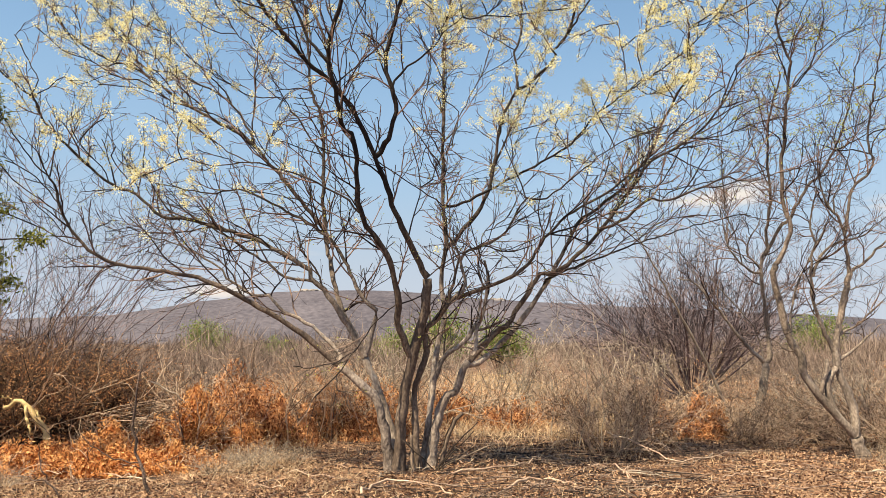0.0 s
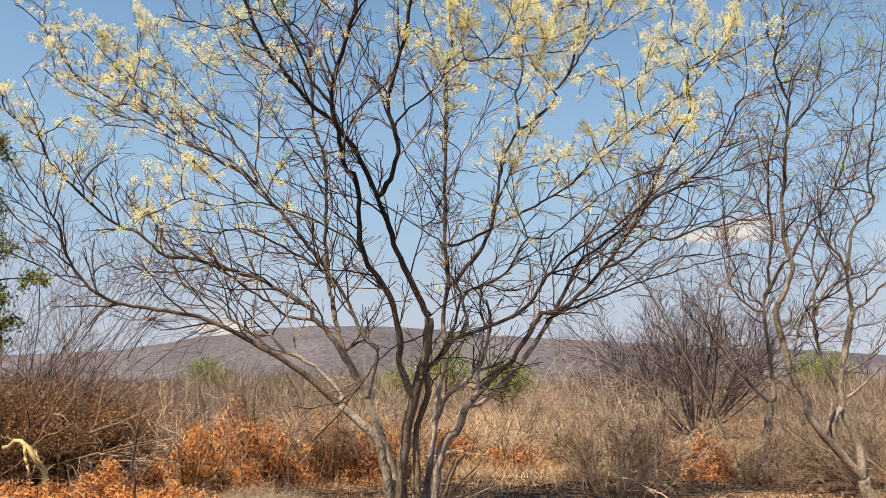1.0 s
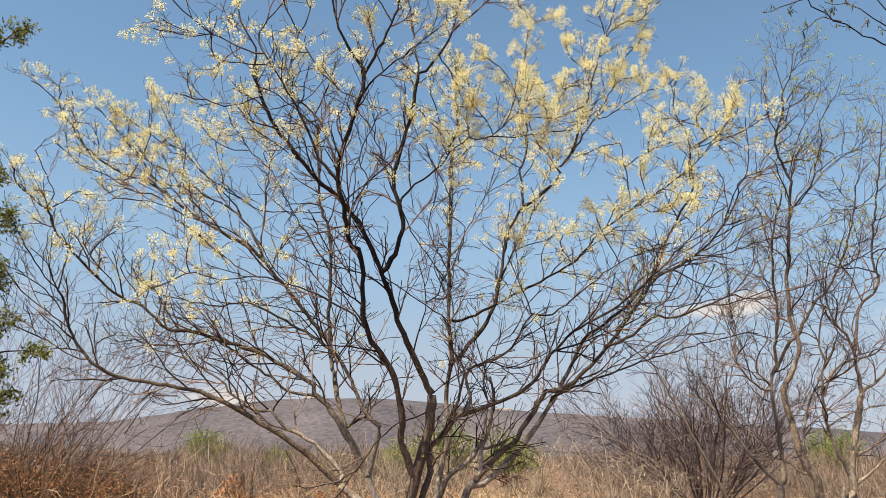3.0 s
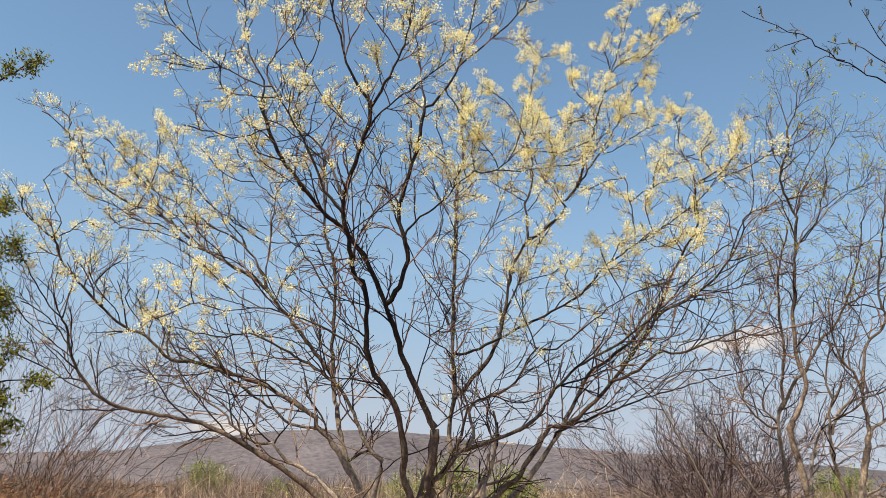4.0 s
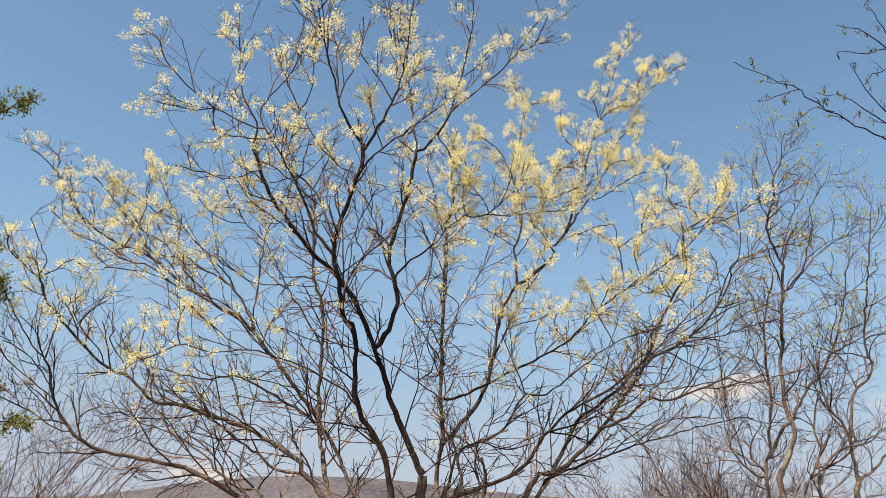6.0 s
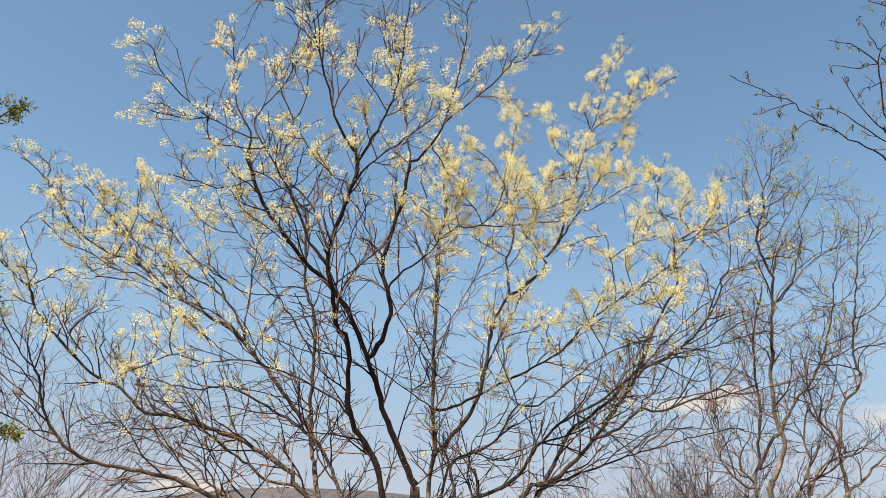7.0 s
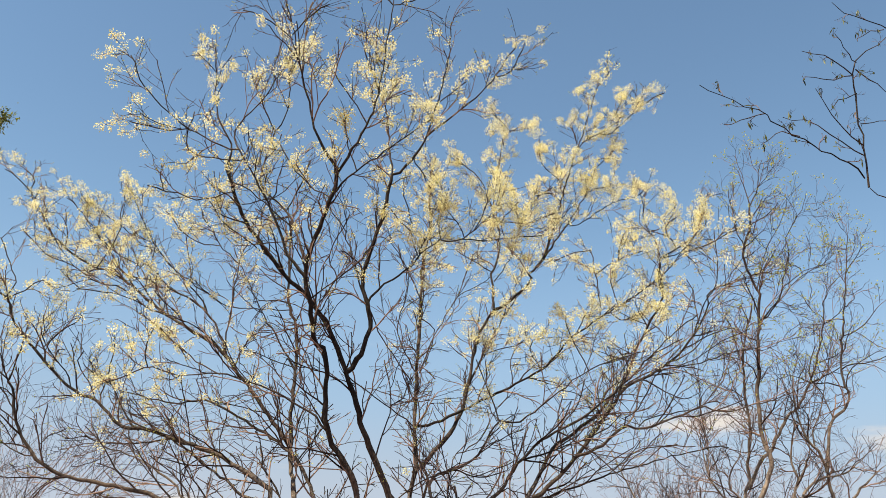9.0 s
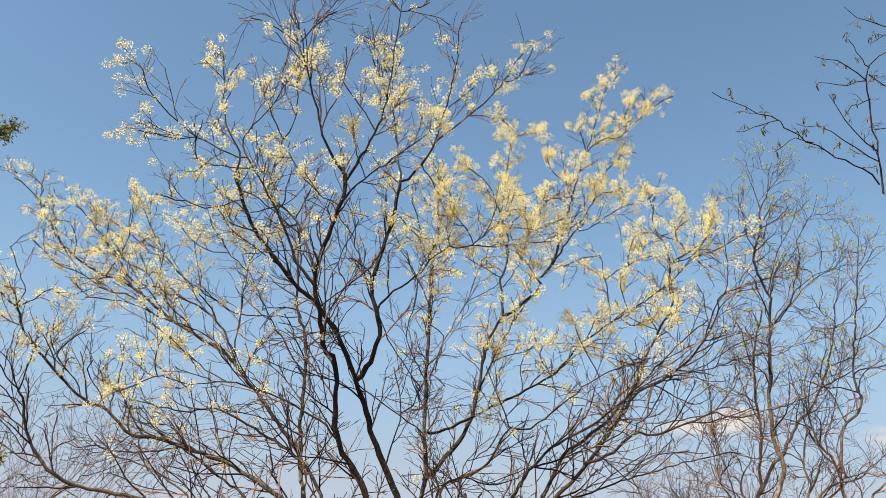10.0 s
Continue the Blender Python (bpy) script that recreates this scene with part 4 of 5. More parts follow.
limb(0.008, 0.003, (2.83, 10.93, 5.97), (2.82, 10.91, 6.13), (2.93, 10.89, 6.26), (3.11, 10.88, 6.30), bloom=(1.0, 1.0))
limb(0.008, 0.003, (3.67, 10.88, 6.18), (3.59, 10.86, 6.31), (3.52, 10.84, 6.48), (3.66, 10.82, 6.63), bloom=(1.0, 1.0))
limb(0.01, 0.003, (1.70, 11.13, 4.35), (1.58, 11.11, 4.51), (1.54, 11.10, 4.68), (1.66, 11.08, 4.80), bloom=(1.0, 1.0))
limb(0.009, 0.003, (1.30, 11.18, 4.12), (1.27, 11.21, 4.37), (1.31, 11.23, 4.59), (1.44, 11.25, 4.72), bloom=(0.9, 1.0))
limb(0.009, 0.003, (2.19, 11.06, 4.86), (2.27, 11.04, 5.01), (2.31, 11.03, 5.14), (2.43, 11.02, 5.19), bloom=(1.0, 1.0))
limb(0.009, 0.003, (0.89, 11.54, 4.61), (1.10, 11.51, 4.71), (1.30, 11.49, 4.74), (1.51, 11.47, 4.86), bloom=(1.0, 1.0))
limb(0.009, 0.003, (2.67, 11.00, 5.21), (2.82, 10.98, 5.06), (2.94, 10.96, 5.09), (3.06, 10.95, 5.17), bloom=(1.0, 1.0))
limb(0.009, 0.003, (-0.01, 11.58, 5.16), (0.18, 11.56, 4.98), (0.15, 11.53, 4.71), (0.07, 11.51, 4.49))
# suckers at the foot
for a, reach, top in ((0.2, 0.75, 0.35), (0.5, 0.6, 0.62), (-0.1, 0.5, 0.5), (2.8, 0.45, 0.4), (0.9, 0.4, 0.7), (-0.5, 0.55, 0.3)):
    limb(0.008, 0.003, (-0.15, 10.3, 0.0), (-0.15 + 0.5 * reach * math.cos(a), 10.2, 0.55 * top), (-0.15 + reach * math.cos(a), 10.25 - 0.3 * math.sin(a), top))

BASE = (-0.52, 10.45, 0.0)
flowering_tree = thing("flowering_tree", "many-stemmed leafless tree with pale yellow blossom and grey bark", "tree", BASE)
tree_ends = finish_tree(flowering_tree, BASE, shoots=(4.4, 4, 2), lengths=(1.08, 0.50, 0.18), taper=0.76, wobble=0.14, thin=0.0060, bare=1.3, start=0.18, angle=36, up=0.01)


# blossom: clusters of small petals strung along the outer twigs
def blossom_cluster(size=0.075, petals=50):
    at = rng.normal(0, 1, (petals, 3))
    at = unit(at) * size * rng.random((petals, 1)) ** 0.5
    return cards(at, unit(at) + rng.normal(0, 0.6, (petals, 3)), rng.uniform(0.016, 0.030, petals), rng.uniform(0.012, 0.020, petals))


spots = []
for p1, p2, p3, full, line in tree_ends:
    if full.max() < 0.02:
        continue
    side = p1[:, 1:7].reshape(-1, 3)
    on_side = np.repeat(full[::len(full) // len(p1)][:len(p1)], 6)
    wood = np.vstack([side, p2[:, 2], p2[:, 4], p2[:, -1]])
    share = np.r_[on_side * 0.17, full * 0.42, full * 0.36, full * 0.36]
    clump = smooth01((patchy(wood + np.array(BASE), 1.7, 3.0) + 0.55) / 0.6)
    wood, share = np.repeat(wood, 2, axis=0), np.repeat(share * (0.45 + 0.55 * clump), 2)
    wood = wood + rng.normal(0, 0.03, wood.shape)
    spots.append(wood[rng.random(len(wood)) < share])
    along = np.linspace(0, 1, len(line))
    here = rng.random(len(line)) < 0.7 * np.interp(along, (0.3, 0.55, 0.85, 1.0), (0, full.mean(), full[-1], 0.5 * full[-1]))
    spots.append(line[here] + rng.normal(0, 0.035, (here.sum(), 3)))
spots = np.vstack(spots)
rng.shuffle(spots)
kinds = [mesh_of("blossom", [blossom_cluster(s, 42)], BLOSSOM, False) for s in (0.050, 0.058, 0.066, 0.074, 0.060, 0.046)]
for q in range(min(300, len(spots))):
    ob = new("blossom", kinds[q % 6])
    ob.parent = flowering_tree
    ob.matrix_basis = Matrix.LocRotScale(Vector(spots[q]), Euler(rng.random(3) * 6), Vector((1, 1, 1)) * float(rng.uniform(0.8, 1.25)))
rest = [(v * rng.uniform(0.75, 1.25) + s, f) for s in spots[300:] for v, f in [blossom_cluster(rng.uniform(0.046, 0.076), 42)]]
tagged(part("blossoms", rest, BLOSSOM, flowering_tree, "pale yellow blossom", False), kind="stuff")
tips = np.vstack([e[2][:, -1] for e in tree_ends])
tips = tips[rng.random(len(tips)) < 0.42]
bits = np.repeat(tips, 3, axis=0) + rng.normal(0, 0.018, (len(tips) * 3, 3))
tagged(part("budding", [cards(bits, rng.normal(0, 1, bits.shape), 0.024, 0.013)], YOUNG, flowering_tree, "tiny yellow-green buds", False), kind="stuff")

# ---- leafless trees beside it ----
bare_tree = thing("bare_tree", "leafless two-stemmed tree with crooked grey stems and a broken stub", "tree", (5.9, 11.7, 0.0))
# front stems
limb(0.095, 0.075, (5.91, 11.70, -0.03), (5.87, 11.70, 0.12), (5.82, 11.70, 0.28))
limb(0.066, 0.05, (5.82, 11.70, 0.28), (5.18, 11.65, 1.03), (5.07, 11.63, 1.40), (4.92, 11.62, 1.69), (4.72, 11.58, 2.46), (4.73, 11.56, 2.70))
limb(0.044, 0.016, (4.73, 11.56, 2.70), (4.87, 11.54, 2.91), (4.97, 11.50, 3.24), (4.88, 11.47, 3.56), (4.84, 11.41, 4.09), (4.97, 11.27, 5.46), (4.95, 11.24, 5.72), (4.77, 11.19, 6.21), (4.90, 11.14, 6.64), (4.94, 11.10, 7.02))
limb(0.012, 0.004, (4.94, 11.10, 7.02), (4.91, 11.10, 7.20), (4.86, 11.10, 7.44), (4.82, 11.10, 7.62))
limb(0.012, 0.004, (4.94, 11.10, 7.02), (5.08, 11.10, 7.30), (5.13, 11.10, 7.45), (5.14, 11.10, 7.65), (5.22, 11.10, 7.83))
limb(0.007, 0.003, (5.09, 11.10, 7.33), (5.25, 11.10, 7.52), (5.35, 11.10, 7.65))
limb(0.014, 0.004, (4.93, 11.30, 5.20), (5.23, 11.34, 5.50), (5.40, 11.37, 5.78), (5.75, 11.41, 6.08), (6.19, 11.46, 6.26))
limb(0.012, 0.004, (4.94, 11.30, 5.17), (5.71, 11.41, 5.99), (6.29, 11.47, 6.29))
limb(0.01, 0.004, (5.32, 11.36, 5.61), (5.50, 11.28, 6.28), (5.52, 11.25, 6.62), (5.80, 11.19, 7.08), (5.88, 11.16, 7.34))
limb(0.01, 0.004, (4.82, 11.18, 6.33), (4.73, 11.15, 6.55), (4.66, 11.13, 6.72), (4.60, 11.12, 6.86), (4.62, 11.08, 7.18))
limb(0.01, 0.004, (4.95, 11.24, 5.72), (5.15, 11.30, 6.25), (5.28, 11.33, 6.55), (5.49, 11.36, 6.86), (5.68, 11.41, 7.28))
limb(0.022, 0.008, (4.93, 11.62, 1.68), (5.02, 11.71, 2.13), (5.16, 11.78, 2.47), (5.72, 11.98, 3.41), (5.80, 12.05, 3.74), (6.05, 12.16, 4.29))
limb(0.066, 0.048, (5.82, 11.70, 0.28), (5.82, 11.71, 0.71), (5.61, 11.72, 1.43), (5.90, 11.75, 2.61))
limb(0.036, 0.01, (5.90, 11.75, 2.61), (5.81, 11.69, 3.30), (5.58, 11.66, 3.65), (5.47, 11.63, 4.05), (5.45, 11.59, 4.42), (5.52, 11.58, 4.63))
limb(0.028, 0.006, (5.83, 11.70, 3.15), (6.02, 11.76, 3.86), (6.29, 11.79, 4.10), (6.38, 11.81, 4.33), (6.37, 11.85, 4.79), (6.86, 12.01, 6.87), (6.85, 12.03, 7.08), (6.70, 12.06, 7.43))
limb(0.012, 0.004, (6.08, 11.77, 3.94), (5.96, 11.74, 4.24), (5.58, 11.66, 4.88))
limb(0.032, 0.01, (5.90, 11.75, 2.61), (6.11, 11.76, 2.75), (6.30, 11.77, 2.91), (6.49, 11.79, 3.09), (6.75, 11.80, 3.31))
limb(0.03, 0.01, (5.63, 11.72, 1.34), (5.89, 11.75, 1.49), (6.14, 11.78, 1.70), (6.39, 11.81, 1.90))
limb(0.024, 0.01, (5.67, 11.73, 1.70), (5.95, 11.70, 1.86), (6.13, 11.67, 2.02), (6.35, 11.64, 2.24))
limb(0.014, 0.005, (5.69, 11.67, 3.50), (5.71, 11.70, 3.72), (5.94, 11.77, 4.15), (6.29, 11.92, 5.13))
limb(0.04, 0.012, (5.61, 11.72, 1.42), (5.37, 11.69, 2.00), (5.29, 11.67, 2.34), (5.31, 11.63, 2.87), (5.36, 11.62, 3.04), (5.30, 11.60, 3.33), (5.42, 11.57, 3.87))
limb(0.026, 0.008, (5.32, 11.65, 2.55), (5.45, 11.67, 2.85), (5.73, 11.69, 3.05), (6.11, 11.72, 3.16), (6.46, 11.74, 3.43))
limb(0.014, 0.004, (5.33, 11.68, 2.12), (5.71, 11.72, 2.32), (6.42, 11.79, 2.49))
limb(0.05, 0.045, (5.54, 11.68, 0.62), (5.47, 11.68, 0.82), (5.44, 11.68, 0.99), (5.50, 11.68, 1.13), (5.60, 11.68, 1.25))
limb(0.036, 0.026, (5.33, 11.66, 0.85), (5.40, 11.64, 1.07), (5.43, 11.62, 1.22), (5.43, 11.61, 1.36))
limb(0.022, 0.006, (5.02, 11.63, 1.49), (4.85, 11.64, 1.50), (4.73, 11.66, 1.62), (4.59, 11.68, 1.72))
right_tree = bare_tree
right_ends = finish_tree(bare_tree, (5.9, 11.7, 0.0), bark=TAN_BARK, big=0.0, shoots=(4.8, 5, 3), lengths=(0.85, 0.45, 0.20), bare=1.6, start=0.15, up=0.05, wobble=0.25, thin=0.0034)

bare_tree = thing("bare_tree", "slim leafless tree standing among dry brush", "tree", (5.57, 14.9, 0.0))
# stems behind
limb(0.085, 0.065, (5.57, 14.90, -0.03), (5.68, 14.87, 0.48), (5.75, 14.86, 0.77), (5.81, 14.85, 1.03), (5.81, 14.84, 1.24))
limb(0.05, 0.018, (5.81, 14.84, 1.24), (5.90, 14.82, 1.48), (5.78, 14.73, 2.94), (5.90, 14.71, 3.34), (5.89, 14.69, 3.63), (5.97, 14.65, 4.18), (5.97, 14.57, 5.54), (6.23, 14.50, 6.61))
limb(0.044, 0.01, (5.87, 14.71, 3.23), (6.11, 14.65, 3.70), (6.30, 14.62, 3.87), (6.55, 14.55, 4.33), (6.67, 14.52, 4.52), (6.82, 14.50, 4.64), (7.15, 14.41, 5.22), (7.39, 14.31, 6.00), (7.56, 14.20, 6.82), (7.92, 14.14, 7.17))
limb(0.02, 0.006, (7.03, 14.44, 5.02), (7.38, 14.48, 5.24), (7.72, 14.52, 5.41), (8.08, 14.56, 5.64))
limb(0.045, 0.012, (5.81, 14.84, 1.24), (5.70, 14.82, 1.38), (5.54, 14.81, 1.48), (4.65, 14.69, 2.59), (4.21, 14.66, 2.79))
limb(0.012, 0.004, (4.78, 14.71, 2.41), (4.62, 14.75, 2.75), (4.46, 14.78, 3.02), (4.31, 14.82, 3.33), (4.23, 14.85, 3.66))
limb(0.03, 0.008, (5.79, 14.73, 2.89), (5.61, 14.75, 2.91), (5.31, 14.80, 3.23), (5.20, 14.82, 3.47), (5.15, 14.88, 4.03), (5.00, 14.93, 4.53))
limb(0.016, 0.005, (5.20, 14.82, 3.47), (5.27, 14.87, 3.93), (5.22, 14.91, 4.31), (5.27, 15.07, 6.01))
limb(0.024, 0.008, (5.79, 14.73, 2.96), (5.61, 14.71, 3.11), (5.51, 14.69, 3.27), (5.57, 14.66, 3.53), (5.72, 14.63, 3.73), (5.80, 14.60, 4.04))
limb(0.016, 0.005, (5.98, 14.58, 5.42), (5.85, 14.54, 5.80), (5.80, 14.51, 6.12), (5.67, 14.48, 6.30), (5.53, 14.46, 6.47))
limb(0.016, 0.005, (5.45, 14.77, 3.05), (5.36, 14.73, 3.43), (5.26, 14.70, 3.74), (5.08, 14.67, 4.05), (4.89, 14.64, 4.21))
limb(0.014, 0.005, (5.96, 14.63, 4.52), (5.82, 14.70, 4.92), (5.76, 14.75, 5.25), (5.69, 14.80, 5.60), (5.66, 14.85, 5.95))
limb(0.02, 0.008, (5.81, 14.84, 1.18), (5.61, 14.77, 1.88), (4.85, 14.65, 2.75), (4.82, 14.64, 2.84))
mid_ends = finish_tree(bare_tree, (5.57, 14.9, 0.0), bark=TAN_BARK, big=0.0, shoots=(4.8, 5, 3), lengths=(0.95, 0.5, 0.24), bare=1.9, start=0.15, up=0.05, wobble=0.25, thin=0.004)

for tree, ends, low in ((right_tree, right_ends, 4.6), (bare_tree, mid_ends, 5.0)):
    tips = np.vstack([np.vstack([p2[:, -1], p3[:, -1]]) for _, p2, p3, *_ in ends])
    tips = tips[(tips[:, 2] > low) & (rng.random(len(tips)) < 0.26)]
    bits = np.repeat(tips, 6, axis=0) + rng.normal(0, 0.03, (len(tips) * 6, 3))
    tagged(part("budding", [cards(bits, rng.normal(0, 1, bits.shape), 0.034, 0.02)], YOUNG, tree, "small yellow-green buds", False), kind="stuff")

leaning_tree = thing("leaning_tree", "thin leafless sapling leaning over dry brush", "tree", (5.93, 17.1, 0.0))
limb(0.05, 0.014, (5.90, 17.10, -0.03), (5.40, 16.72, 1.06), (3.65, 15.60, 3.89))
finish_tree(leaning_tree, (5.93, 17.1, 0.0), shoots=(1.6, 4, 3), lengths=(0.9, 0.5, 0.25), bare=1.9, start=0.4, bark=PALE_TWIG, big=0.0)

# a tree out of view whose outer branch hangs into it
pod_tree = thing("pod_tree", "thin bare branches with small drooping dark green leaves", "tree", (5.6, 6.9, 0.0))
limb(0.10, 0.008, (5.6, 6.9, -0.05), (5.55, 6.85, 1.5), (5.4, 6.7, 3.0), (4.8, 6.35, 4.05), (4.2, 6.0, 4.42), (3.55, 5.7, 4.58))
limb(0.02, 0.006, (5.4, 6.7, 3.0), (5.0, 6.2, 4.6), (4.4, 5.8, 5.6), (3.94, 5.6, 6.02))
limb(0.007, 0.003, (3.53, 5.70, 4.66), (3.37, 5.60, 4.74), (3.01, 5.40, 4.75), (2.60, 5.20, 4.85), (2.48, 5.10, 4.85), (1.96, 4.90, 4.92))
limb(0.005, 0.0025, (2.53, 5.15, 4.87), (2.37, 5.12, 4.80), (2.21, 5.10, 4.73))
limb(0.005, 0.0025, (2.85, 5.30, 4.78), (2.72, 5.27, 4.79), (2.63, 5.23, 4.74), (2.51, 5.20, 4.64))
limb(0.006, 0.0025, (3.50, 5.60, 4.81), (3.38, 5.54, 4.82), (3.03, 5.42, 4.97), (2.74, 5.30, 4.93))
limb(0.009, 0.005, (3.55, 5.70, 4.58), (3.49, 5.53, 5.51), (3.53, 5.49, 5.65), (3.76, 5.40, 5.82))
limb(0.006, 0.0025, (3.47, 5.50, 5.49), (3.32, 5.43, 5.56), (3.16, 5.37, 5.59), (2.98, 5.30, 5.55))
limb(0.006, 0.0025, (3.47, 5.50, 5.49), (3.18, 5.40, 5.37), (2.97, 5.30, 5.32))
limb(0.006, 0.0025, (3.51, 5.60, 4.90), (3.35, 5.55, 4.98), (3.24, 5.50, 5.13), (3.13, 5.45, 5.27), (3.10, 5.40, 5.27))
limb(0.005, 0.0025, (3.52, 5.50, 5.62), (3.42, 5.45, 5.70), (3.33, 5.40, 5.80))
limb(0.006, 0.0025, (3.94, 5.60, 6.02), (3.83, 5.55, 6.04), (3.65, 5.50, 6.06), (3.45, 5.45, 6.09), (3.35, 5.40, 6.13))
limb(0.005, 0.0025, (3.87, 5.60, 6.04), (3.72, 5.53, 5.96), (3.57, 5.47, 5.85), (3.49, 5.40, 5.74))
limb(0.006, 0.0025, (3.50, 5.50, 5.55), (3.64, 5.55, 5.49), (3.82, 5.60, 5.39))
limb(0.005, 0.0025, (3.52, 5.60, 5.10), (3.64, 5.60, 5.13), (3.77, 5.60, 5.13))
limb(0.005, 0.0025, (3.47, 5.50, 5.32), (3.31, 5.45, 5.22), (3.17, 5.40, 5.09))
pod_ends = finish_tree(pod_tree, (5.6, 6.9, 0.0), shoots=(4.6, 2, 2), lengths=(0.17, 0.09, 0.05), bare=4.5, start=0.12, up=0.0, thin=0.002)
tips = np.vstack([np.vstack([p1[:, -1], p2[::2, -1]]) for p1, p2, p3, *_ in pod_ends])
tips = np.repeat(tips[rng.random(len(tips)) < 0.8], 2, axis=0)
for tip in tips:
    part("leaf", [cards(tip[None], rng.normal(0, 0.35, (1, 3)) + [0, 0, -1.0], rng.uniform(0.03, 0.075, 1), rng.uniform(0.01, 0.018, 1))], POD, pod_tree, "", False)

# a leafy tree out of view on the other side
leafy_tree = thing("leafy_tree", "green leafy thorn tree with feathery sprays of leaves", "tree", (-7.4, 9.9, 0.0))
limb(0.13, 0.05, (-7.40, 9.90, -0.05), (-7.35, 9.80, 1.20), (-7.00, 9.40, 5.00), (-6.63, 9.30, 6.19))
limb(0.028, 0.01, (-6.63, 9.30, 6.19), (-5.81, 9.30, 6.84), (-5.56, 9.30, 6.97))
limb(0.028, 0.008, (-7.17, 9.56, 3.90), (-6.26, 9.30, 4.50), (-6.02, 9.30, 4.71), (-5.80, 9.30, 4.84), (-5.52, 9.30, 4.86))
limb(0.024, 0.008, (-7.19, 9.59, 3.45), (-6.06, 9.25, 4.05), (-5.78, 9.25, 4.19), (-5.56, 9.25, 4.31), (-5.31, 9.25, 4.42))
limb(0.022, 0.008, (-7.22, 9.64, 2.78), (-5.94, 9.35, 3.38), (-5.74, 9.35, 3.58), (-5.53, 9.35, 3.73), (-5.37, 9.35, 3.75))
limb(0.026, 0.007, (-7.27, 9.71, 1.73), (-5.64, 9.30, 2.33), (-5.46, 9.30, 2.72), (-5.32, 9.30, 2.99), (-5.26, 9.30, 3.18))
limb(0.016, 0.006, (-5.46, 9.30, 2.72), (-5.21, 9.30, 2.79), (-5.01, 9.30, 2.80), (-4.85, 9.30, 2.79))
limb(0.026, 0.007, (-7.30, 9.74, 1.30), (-5.58, 9.35, 1.90), (-5.44, 9.35, 2.15), (-5.28, 9.35, 2.34), (-5.22, 9.35, 2.55))
limb(0.02, 0.007, (-7.23, 9.65, 2.51), (-5.81, 9.30, 3.11), (-5.64, 9.30, 3.25), (-5.50, 9.30, 3.39), (-5.49, 9.30, 3.56))
# unseen crown limbs, added past the left edge of view to shade the thicket
for a, reach, top in ((2.6, 1.6, 4.4), (3.4, 1.9, 3.6), (2.8, 1.9, 3.2), (3.1, 2.3, 4.0), (2.2, 1.3, 3.6), (1.9, 1.2, 3.0), (2.4, 2.2, 3.4), (2.0, 1.8, 2.8), (3.6, 1.2, 4.6)):
    limb(0.05, 0.010, (-7.28, 9.7, 2.2), (-7.3 + 0.5 * reach * math.cos(a), 9.9 + 0.5 * reach * math.sin(a), 2.2 + 0.6 * (top - 2.2)), (-7.4 + reach * math.cos(a), 9.9 + reach * math.sin(a), top))
leafy_ends = finish_tree(leafy_tree, (-7.4, 9.9, 0.0), shoots=(9.0, 5, 3), lengths=(0.22, 0.14, 0.09), bare=1.0, start=0.62, up=0.02)
spots = np.vstack([np.vstack([p1[:, -1], p1[:, 6], p1[:, 4], p2[:, -1], p2[:, 3], p3[:, -1]]) for p1, p2, p3, *_ in leafy_ends])
spots = spots[rng.random(len(spots)) < 0.48]
bits = np.repeat(spots, 10, axis=0) + rng.normal(0, 0.04, (len(spots) * 10, 3))
tagged(part("leaves", [cards(bits, rng.normal(0, 1, bits.shape) + [0, 0, -0.3], rng.uniform(0.04, 0.08, len(bits)), rng.uniform(0.014, 0.028, len(bits)))], GREEN, leafy_tree, "feathery green leaves", False), kind="stuff")

# ---- shrubs and thickets ----
def shrub(name, label, x, y, mat, leaves=None, group="", **how):
    ob = thing(name, label, "shrub", (x, y, float(lay(np.array(x), np.array(y)))), group)
    wood, p1, p2 = bush(**how)
    if how.get("apart"):
        for piece in wood:
            part("stem", piece, mat, ob)
    else:
        tagged(part("tangle", wood, mat, ob), kind="stuff")
    if leaves:
        tint, share, size = leaves
        ends = np.vstack([p2[:, -1], p2[:, 1], p1[:, -1]])
        ends = ends[rng.random(len(ends)) < share]
        tagged(part("leaves", [cards(ends, rng.normal(0, 1, ends.shape) + [0, 0, -0.6], rng.uniform(0.6, 1.3, len(ends)) * size, rng.uniform(0.3, 0.45, len(ends)) * size)], tint, ob, "", False), kind="stuff")
    return ob


def spread_copies(master, places, low=0.8, high=1.2):
    for x, y in places:
        s = float(rng.uniform(low, high))
        m = Matrix.LocRotScale(Vector((x, y, float(lay(np.array(x), np.array(y))))), Euler((0, 0, float(rng.random() * 6.28))), Vector((s, s, s * float(rng.uniform(0.85, 1.15)))))
        copy_thing(master, m)


shrub("bare_shrub", "tall leafless purplish shrub with a dense fan of upright stems", 7.35, 24.5, PURPLE_TWIG, apart=True, stems=48, height=3.6, spread=4.6, shoots=(9, 9), r=0.030, core=0.22, up=0.06, wobble=0.19, thin=0.0055)
shrub("bare_shrub", "rounded leafless grey-brown shrub on leaf litter", 2.45, 12.35, BROWN_TWIG, (LITTER, 0.25, 0.035), apart=True, stems=46, height=1.1, spread=1.05, shoots=(9, 8), r=0.008, core=0.42, up=-0.01, wobble=0.28, thin=0.003)
